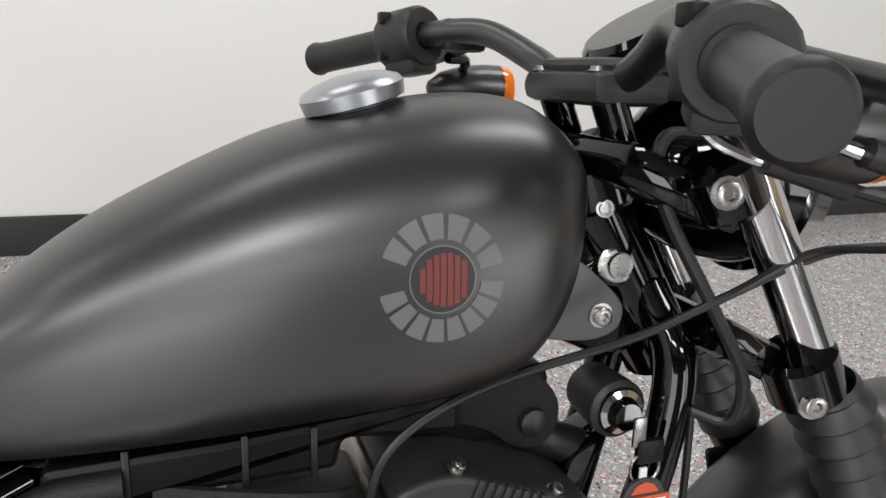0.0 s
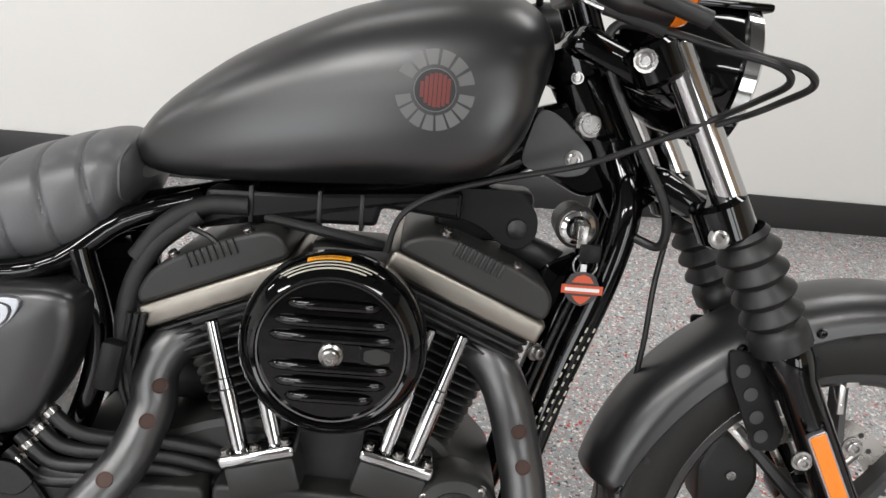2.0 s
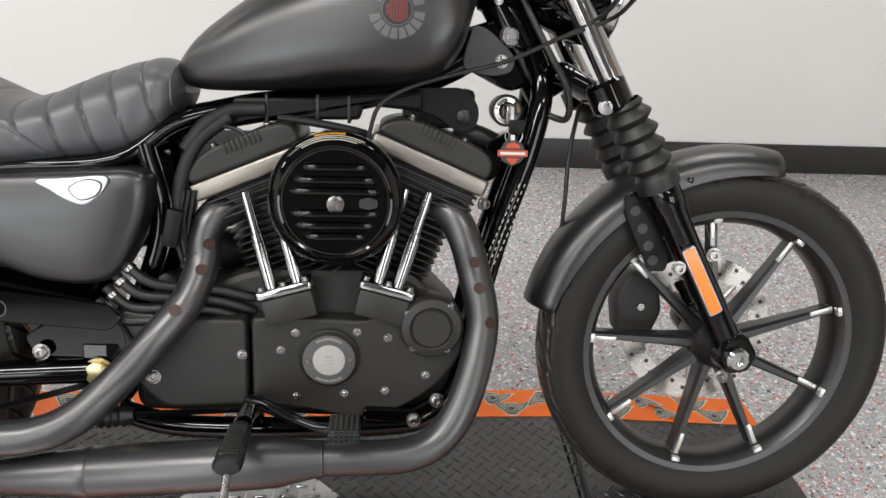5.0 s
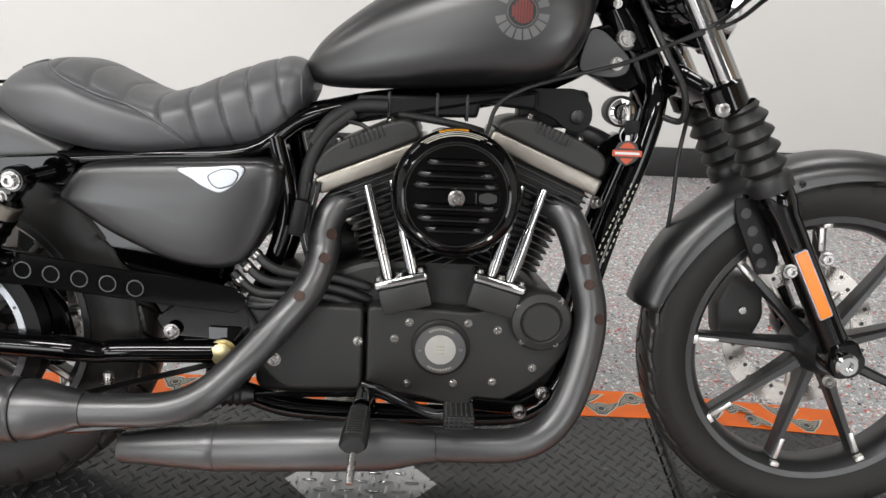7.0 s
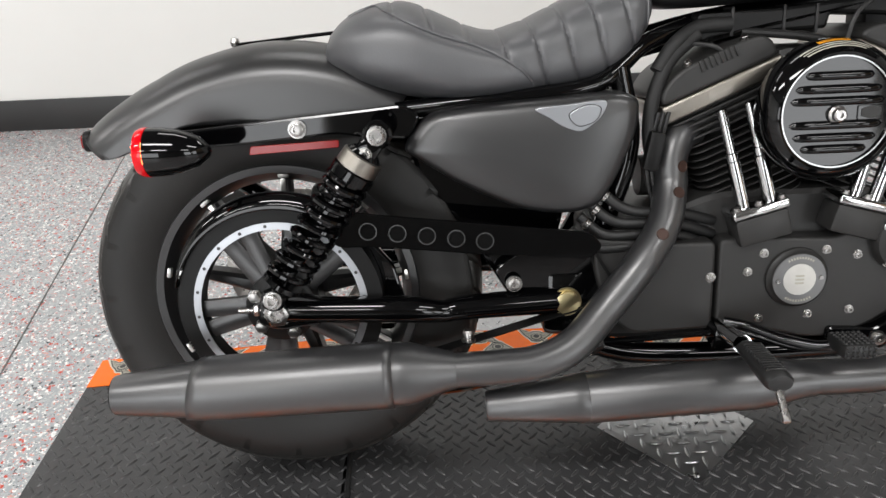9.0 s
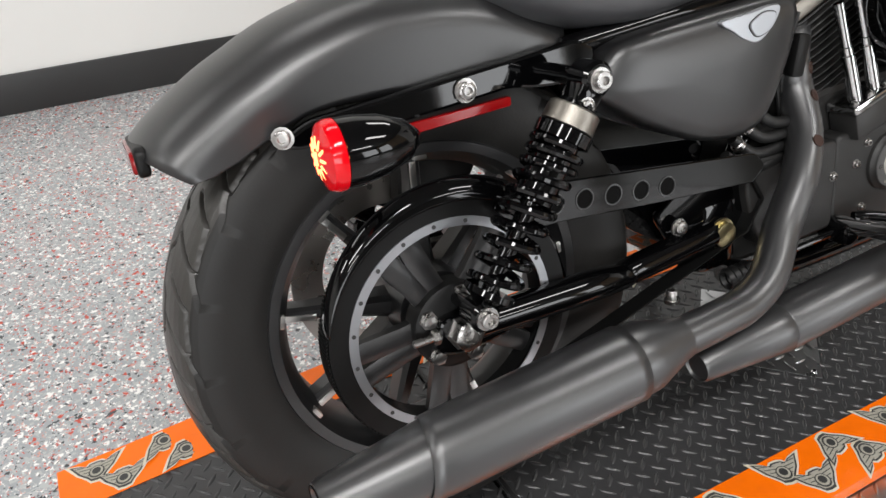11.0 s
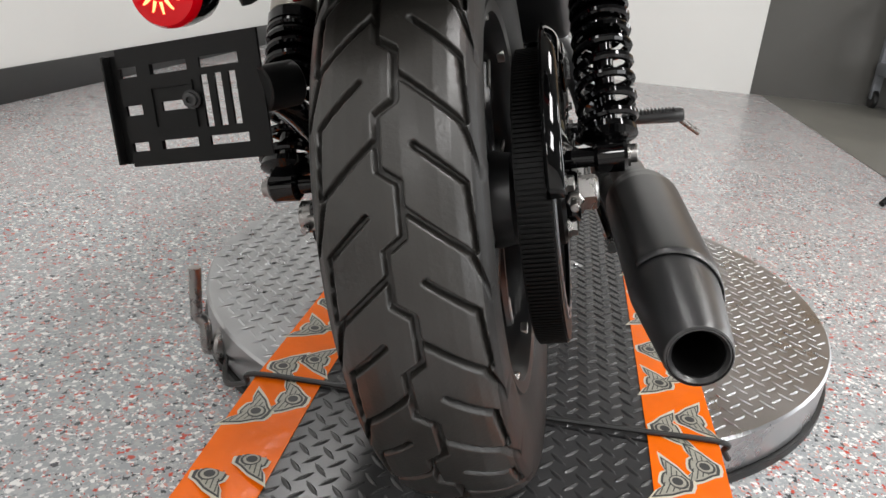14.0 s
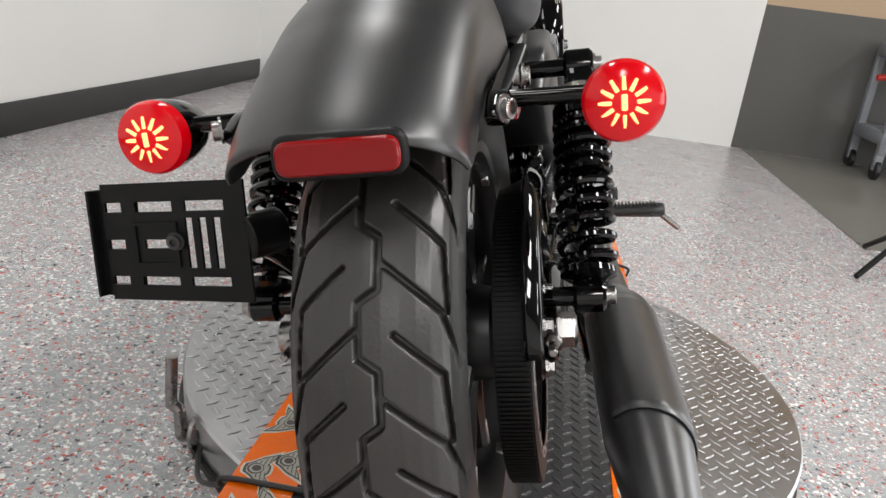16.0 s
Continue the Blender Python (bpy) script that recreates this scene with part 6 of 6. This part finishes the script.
def shield_f(u, v):
    h = (0.105 + 0.03 * v) * (1 - u) + 0.412 * u
    r = float(np.interp(h, [0.01, 0.13, 0.14, 0.42], [0.031, 0.0435, 0.0445, 0.0475])) + 0.0022
    a = math.radians(-60 + 200 * v)
    side = dirm.cross(Vector((0, 0, 1))).normalized()
    upv = side.cross(dirm)
    side = side if side.y < 0 else -side
    return E0 + dirm * h + r * (math.cos(a) * side + math.sin(a) * upv)
sh = part("heat_shield", grid(shield_f, 20, 24)[0], EXHAUST, um, "matte black clip-on heat shield")
solidify(sh, 0.0016, 0)
part("muffler_bracket", sweep([(0.40, -0.17, 0.21), (0.30, -0.18, 0.195), (0.2, -0.19, 0.19), (0.15, -0.19, 0.2)], 0.008, 10, 4), GLOSS, bike, "black muffler bracket")
part("clamp_bolt", bolt((0.295, -0.19, 0.275), (0, 0, 1), 0.008, 0.018), STEEL, bike)

# ---- rear suspension ----
def shock(y):
    up_, lo = Vector((0.177, y, 0.598)), Vector((0.006, y, 0.361))
    d = (lo - up_).normalized()
    L = (lo - up_).length
    bodyp = lathe([(0.03, 0), (0.03, 0.021), (0.038, 0.028), (0.060, 0.0285), (0.062, 0.0335), (0.076, 0.0335), (0.078, 0.024), (0.15, 0.024), (0.152, 0.012), (L - 0.03, 0.010), (L - 0.03, 0.031), (L - 0.023, 0.032), (L - 0.018, 0.024), (L - 0.012, 0.012)], up_, lo, 28)
    b = part("shock_absorber", bodyp, GLOSS, bike, "black coil-over shock absorber")
    part("adjuster", lathe([(0.036, 0.0275), (0.038, 0.0305), (0.059, 0.0315), (0.0605, 0.0275)], up_, lo, 28), BRUSHED, b, "bare metal adjuster collar")
    turns, n = 9.5, 190
    m = frame_to(up_, lo)
    pts = []
    for k in range(n + 1):
        t = k / n
        h = 0.080 + (L - 0.034 - 0.080) * (t**1.25)
        a = 2 * math.pi * turns * t
        pts.append(tuple(m @ Vector((0.0298 * math.cos(a), 0.0298 * math.sin(a), h))))
    part("spring", sweep(pts, 0.0052, 8, 0), GLOSS, b, "gloss black coil spring")
    s = -1 if y < 0 else 1
    for c, r in ((up_, 0.021), (lo, 0.019)):
        part("eye", rod(c - Vector((0, 0.018, 0)), c + Vector((0, 0.018, 0)), r, 24, 0.004), GLOSS, b)
        part("mount_bolt", bolt(c + Vector((0, s * 0.018, 0)), (0, s, 0), 0.0105, 0.011), STEEL, b)
        part("mount_stud", rod(c, c - Vector((0, s * 0.07, 0)), 0.011, 16), GLOSS, b)
    part("shock_clevis", box(-0.018, 0.018, -0.017, 0.017, 0.0, 0.045, 0.007, m=frame_to(up_, lo)), GLOSS, b)
    part("clevis_bolt", bolt(up_ + d * 0.032 + Vector((0, s * 0.017, 0)), (0, s, 0), 0.008, 0.006), STEEL, b)


shock(-0.191)
shock(0.191)
for s in (-1, 1):
    arm = sweep([(0.0, s * 0.145, 0.323, 0.022), (0.05, s * 0.145, 0.32, 0.021), (0.2, s * 0.14, 0.312, 0.022), (0.26, s * 0.13, 0.302, 0.018), (0.29, s * 0.125, 0.305, 0.02), (0.46, s * 0.105, 0.305, 0.022)], 0.02, 16, 6)
    sa = part("swingarm", arm, GLOSS, bike, "gloss black steel swingarm")
    part("axle_plate", prism(fillet([(-0.035, 0.30), (-0.03, 0.345), (0.03, 0.35), (0.07, 0.34), (0.07, 0.298), (0.0, 0.29)], 0.012), s * 0.138, s * 0.155, 0.004), GLOSS, sa)
    part("axle_nut", lathe([(0, 0.024), (0.003, 0.024), (0.003, 0.0205), (0.018, 0.020), (0.021, 0.015), (0.021, 0.010), (0.012, 0.009), (0.012, 0)], (0, s * 0.155, 0.323), (0, s * 2, 0.323), 6 if s < 0 else 12), STEEL, sa)
    part("adjuster_bolt", rod((-0.065, s * 0.15, 0.325), (-0.025, s * 0.15, 0.325), 0.005, 10), STEEL, sa)
    part("adjuster_nut", rod((-0.04, s * 0.15, 0.325), (-0.03, s * 0.15, 0.325), 0.010, 6), STEEL, sa)
part("pivot_bolt", lathe([(0, 0.024), (0.004, 0.024), (0.004, 0.019), (0.012, 0.019), (0.014, 0.012), (0.014, 0)], (0.458, -0.115, 0.305), (0.458, -1, 0.305), 24), GOLDISH, bike, "yellow zinc swingarm pivot bolt")
part("pivot_block", box(0.42, 0.50, -0.11, 0.11, 0.24, 0.36, 0.015), GLOSS, bike)
part("bracket_bolt", bolt((0.373, -0.118, 0.340), (0, -1, 0), 0.010, 0.010), STEEL, bike)
part("chassis_plate", prism(fillet([(0.34, 0.36), (0.37, 0.31), (0.50, 0.30), (0.53, 0.36), (0.50, 0.40), (0.40, 0.40)], 0.015), -0.108, -0.095, 0.003), GLOSS, bike)

# belt guard, drilled, and debris guard over the pulley
bg = prism(fillet([(0.06, 0.462), (0.09, 0.482), (0.16, 0.470), (0.49, 0.428), (0.51, 0.405), (0.49, 0.385), (0.30, 0.402), (0.16, 0.418), (0.10, 0.42)], 0.01), -0.147, -0.141, 0.0015)
guard = part("belt_guard", bg, GLOSS, bike, "gloss black drilled belt guard")
# undrilled guard: black discs paint the shade of its holes
for x, z in ((0.148, 0.444), (0.193, 0.439), (0.238, 0.433), (0.283, 0.427), (0.327, 0.421)):
    part("guard_hole", lathe([(0, 0.0125), (0.0015, 0.012), (0.0015, 0.0095), (0.0008, 0.009), (0.0008, 0)], (x, -0.1465, z), (x, -1, z), 20), HOLEDARK, guard)
    # lighter ring added for the highlight on the hole's edge
    part("hole_rim_glint", lathe([(0, 0.0142), (0.0016, 0.0138), (0.0016, 0.0125), (0, 0.0122)], (x, -0.1466, z), (x, -1, z), 24), EXHAUST, guard)
def guard_f(u, v):
    a = math.radians(165 - 105 * u)
    r = 0.166 + 0.026 * v * math.sin(math.pi * min(1, u * 0.62)) ** 0.8
    return (r * math.cos(a), -0.144 + 0.016 * v ** 3, 0.323 + r * math.sin(a) * 0.97)
gg = part("pulley_guard", grid(guard_f, 30, 10)[0], GLOSS, bike, "gloss black pulley guard")
solidify(gg, 0.003, 0)
part("lower_guard", prism(fillet([(0.10, 0.40), (0.15, 0.36), (0.165, 0.30), (0.15, 0.26), (0.175, 0.26), (0.195, 0.31), (0.18, 0.37), (0.14, 0.42)], 0.008), -0.095, -0.075, 0.003), GLOSS, bike)

# inner rear: mudguard and battery tray seen through the gaps
part("inner_guard", prism(fillet([(0.20, 0.60), (0.23, 0.50), (0.30, 0.42), (0.37, 0.30), (0.42, 0.30), (0.46, 0.45), (0.46, 0.60)], 0.02), -0.085, 0.10, 0.01), GLOSS, bike, "black plastic inner mudguard")

# oil tank side cover
oc = [(0.207, 0.566), (0.248, 0.618), (0.30, 0.626), (0.535, 0.638), (0.563, 0.626), (0.557, 0.572), (0.523, 0.497), (0.50, 0.466), (0.455, 0.456), (0.385, 0.466), (0.29, 0.510)]
o2 = fillet(oc, [0.012, 0.02, 0.03, 0.015, 0.02, 0.03, 0.02, 0.02, 0.03, 0.03, 0.03], 4)
cx, cz = 0.40, 0.55
bm = bmesh.new()
layers = []
for k, (sc_, y) in enumerate(((1.0, -0.08), (1.0, -0.134), (0.985, -0.143), (0.955, -0.149), (0.87, -0.154), (0.7, -0.158), (0.45, -0.160), (0.2, -0.161))):
    layers.append([bm.verts.new((cx + (x - cx) * sc_, y, cz + (z - cz) * sc_)) for x, z in o2])
for p, q in zip(layers, layers[1:]):
    for i in range(len(p)):
        j = (i + 1) % len(p)
        bm.faces.new((p[i], p[j], q[j], q[i]))
bm.faces.new(layers[-1])
bmesh.ops.recalc_face_normals(bm, faces=bm.faces)
oc_tree = BVHTree.FromBMesh(bm)
oil = part("side_cover", bm, DENIM, bike, "satin black oil tank side cover")
emb = rounded([(0.405, 0.630), (0.45, 0.634), (0.505, 0.638), (0.502, 0.618), (0.485, 0.602), (0.468, 0.595), (0.445, 0.603), (0.425, 0.616)], 4)
part("emblem", prism([(x, z - 0.010) for x, z in emb], -0.161, -0.146, 0.0015), ALU, oil, "plain silver shield emblem")
part("emblem_line", prism(rounded([(0.4535, 0.6123), (0.4778, 0.6232), (0.4995, 0.6188), (0.4933, 0.6003), (0.470, 0.5917), (0.4567, 0.5997)], 4), -0.1622, -0.160, 0.0003), DARKPRINT, oil)
part("emblem_boss", prism(rounded([(0.455, 0.612), (0.478, 0.622), (0.498, 0.618), (0.492, 0.601), (0.470, 0.593), (0.458, 0.600)], 4), -0.1635, -0.160, 0.001), ALU, oil)
part("oil_tank_left", prism(o2, 0.08, 0.14, 0.02), DENIM, bike)
# oil hoses
for k in range(4):
    z = 0.47 - 0.022 * k
    part("oil_hose", sweep([(0.505 + 0.012 * k * 0.5 - 0.02 * k, -0.115, z + 0.02), (0.54 - 0.012 * k, -0.12, z - 0.01), (0.58, -0.115, z - 0.022 + 0.004 * k), (0.64, -0.10, z - 0.03 + 0.004 * k), (0.70, -0.08, z - 0.05)], 0.0085, 12, 5), RUBBER, bike, "black rubber oil hose")
    part("hose_clamp", rod((0.512 - 0.014 * k, -0.116, z + 0.012), (0.52 - 0.014 * k, -0.117, z + 0.004), 0.0105, 14), STEEL, bike)

# ---- foot controls ----
ft = part("footpeg_mount", box(0.685, 0.72, -0.16, -0.10, 0.225, 0.265, 0.01), GLOSS, bike, "gloss black peg mount")
P0, P1 = Vector((0.702, -0.15, 0.248)), Vector((0.703, -0.225, 0.262))
part("footpeg_arm", sweep([(0.705, -0.13, 0.255), (0.703, -0.19, 0.262), (0.703, -0.225, 0.266)], 0.0145, 14, 4), CHROME, bike, "chrome peg joint")
pg0, pg1 = Vector((0.703, -0.235, 0.268)), Vector((0.704, -0.355, 0.264))
peg = lathe([(0, 0.012), (0.004, 0.015), (0.02, 0.016), (0.09, 0.0195), (0.112, 0.0195), (0.118, 0.016), (0.12, 0)], pg0, pg1, 20)
bmesh.ops.transform(peg, matrix=Matrix.Translation(pg0) @ Matrix.Diagonal((1.05, 1, 0.72, 1)) @ Matrix.Translation(-pg0), verts=peg.verts)
fpeg = part("footpeg", peg, RUBBER, bike, "ribbed black rubber footpeg")
for k in range(12):
    c = pg0 + (pg1 - pg0) * (0.2 + 0.058 * k)
    part("peg_rib", box(-0.013, 0.013, -0.0019, 0.0019, 0.008, 0.0160, 0.001, m=Matrix.Translation(c)), RUBBER, fpeg)
part("peg_feeler", rod((0.704, -0.345, 0.257), (0.703, -0.382, 0.224), 0.0055, 12), STEEL, fpeg, "bare steel peg feeler")
bp = part("brake_pedal", sweep([(0.70, -0.155, 0.275), (0.73, -0.17, 0.272), (0.78, -0.195, 0.258), (0.82, -0.215, 0.254), (0.85, -0.225, 0.262)], 0.008, 12, 6), GLOSS, bike, "gloss black brake pedal")
part("brake_pedal_arm", sweep([(0.70, -0.145, 0.262), (0.74, -0.16, 0.255), (0.80, -0.19, 0.243), (0.84, -0.215, 0.252)], 0.007, 12, 6), GLOSS, bp)
pad = part("pedal_pad", box(0.832, 0.879, -0.27, -0.215, 0.255, 0.277, 0.004), RUBBER, bp, "studded black pedal pad")
STUD = link("stud", lathe([(0, 0.003), (0.0025, 0.0018), (0.0025, 0)], (0, 0, 0), (0, 0, 1), 6), RUBBER)
STUD2 = link("stud", lathe([(0, 0.003), (0.0025, 0.0018), (0.0025, 0)], (0, 0, 0), (0, -1, 0), 6), RUBBER)
for i in range(6):
    for j in range(6):
        shared("stud", STUD, pad, Matrix.Translation((0.836 + 0.0078 * i, -0.263 + 0.008 * j, 0.277)))
    for j in range(3):
        shared("stud", STUD2, pad, Matrix.Translation((0.836 + 0.0078 * i, -0.27, 0.259 + 0.007 * j)))
part("pedal_rod", rod((0.47, -0.13, 0.235), (0.70, -0.14, 0.25), 0.005, 10), GLOSS, bike)
part("rod_boot", lathe([(0, 0.014), (0.006, 0.018), (0.012, 0.014), (0.018, 0.018), (0.024, 0.014), (0.030, 0.018), (0.036, 0.014), (0.042, 0.018), (0.06, 0.010)], (0.455, -0.13, 0.232), (0.6, -0.135, 0.243), 18), RUBBER, bike, "ribbed black rod boot")
part("front_mount", prism(fillet([(0.88, 0.245), (0.96, 0.24), (1.01, 0.27), (1.0, 0.235), (0.95, 0.215), (0.88, 0.22)], 0.01), -0.125, -0.105, 0.004), GLOSS, bike)
for x, z in ((0.965, 0.222), (1.003, 0.258)):
    part("mount_bolt", bolt((x, -0.125, z), (0, -1, 0), 0.0095, 0.009), STEEL, bike)
part("oil_filter", rod((0.99, 0.0, 0.30), (1.06, 0.0, 0.31), 0.036, 28), GLOSS, bike)
part("side_stand", sweep([(0.60, 0.12, 0.20), (0.62, 0.2, 0.11), (0.64, 0.27, 0.068), (0.645, 0.285, 0.062)], 0.011, 12, 4), GLOSS, bike, "black side stand leg")
part("left_peg", rod((0.70, 0.15, 0.26), (0.70, 0.34, 0.265), 0.015, 16), RUBBER, bike)

# ---- far corner of the room ----
cart = thing("utility_cart", "grey plastic utility cart against the grey wall", "cart", pose(4.5, -2.52, FLOOR_Z))
for z in (0.22, 0.75):
    part("shelf", box(-0.25, 0.25, -0.40, 0.40, z, z + 0.09, 0.02), GREYPLASTIC, cart)
for x in (-0.22, 0.22):
    for y in (-0.37, 0.37):
        part("post", box(x - 0.025, x + 0.025, y - 0.025, y + 0.025, 0.16, 0.8, 0.008), GREYPLASTIC, cart)
        w = part("caster", lathe([(-0.018, 0.0), (-0.018, 0.055), (-0.012, 0.062), (0.012, 0.062), (0.018, 0.055), (0.018, 0)], (x, y, 0.062), (x, y + 1, 0.062), 24), RUBBER, cart, "black caster wheel")
        part("fork", box(x - 0.02, x + 0.02, y - 0.026, y + 0.026, 0.06, 0.17, 0.006), GREYPLASTIC, w)
part("push_handle", sweep([(-0.25, 0.38, 0.82), (-0.36, 0.38, 0.93), (-0.38, 0.3, 0.95), (-0.38, -0.3, 0.95), (-0.36, -0.38, 0.93), (-0.25, -0.38, 0.82)], 0.016, 10, 4), GREYPLASTIC, cart)
part("red_tool", sweep([(0.0, 0.44, 0.62), (0.0, 0.36, 0.63), (0.0, 0.3, 0.62)], 0.02, 10, 4), REDPLASTIC, cart, "red tool hanging on the cart")
stand = thing("floor_stand", "black tripod floor stand", "stand", pose(2.15, -1.475, FLOOR_Z))
for k in range(3):
    a = math.radians(120 * k + 127)
    part("leg", rod((0.30 * math.cos(a), 0.30 * math.sin(a), 0.012), (0, 0, 0.2), 0.011, 10), PLASTIC, stand)
part("pole", rod((0, 0, 0.14), (0, 0, 1.6), 0.012, 12), PLASTIC, stand)
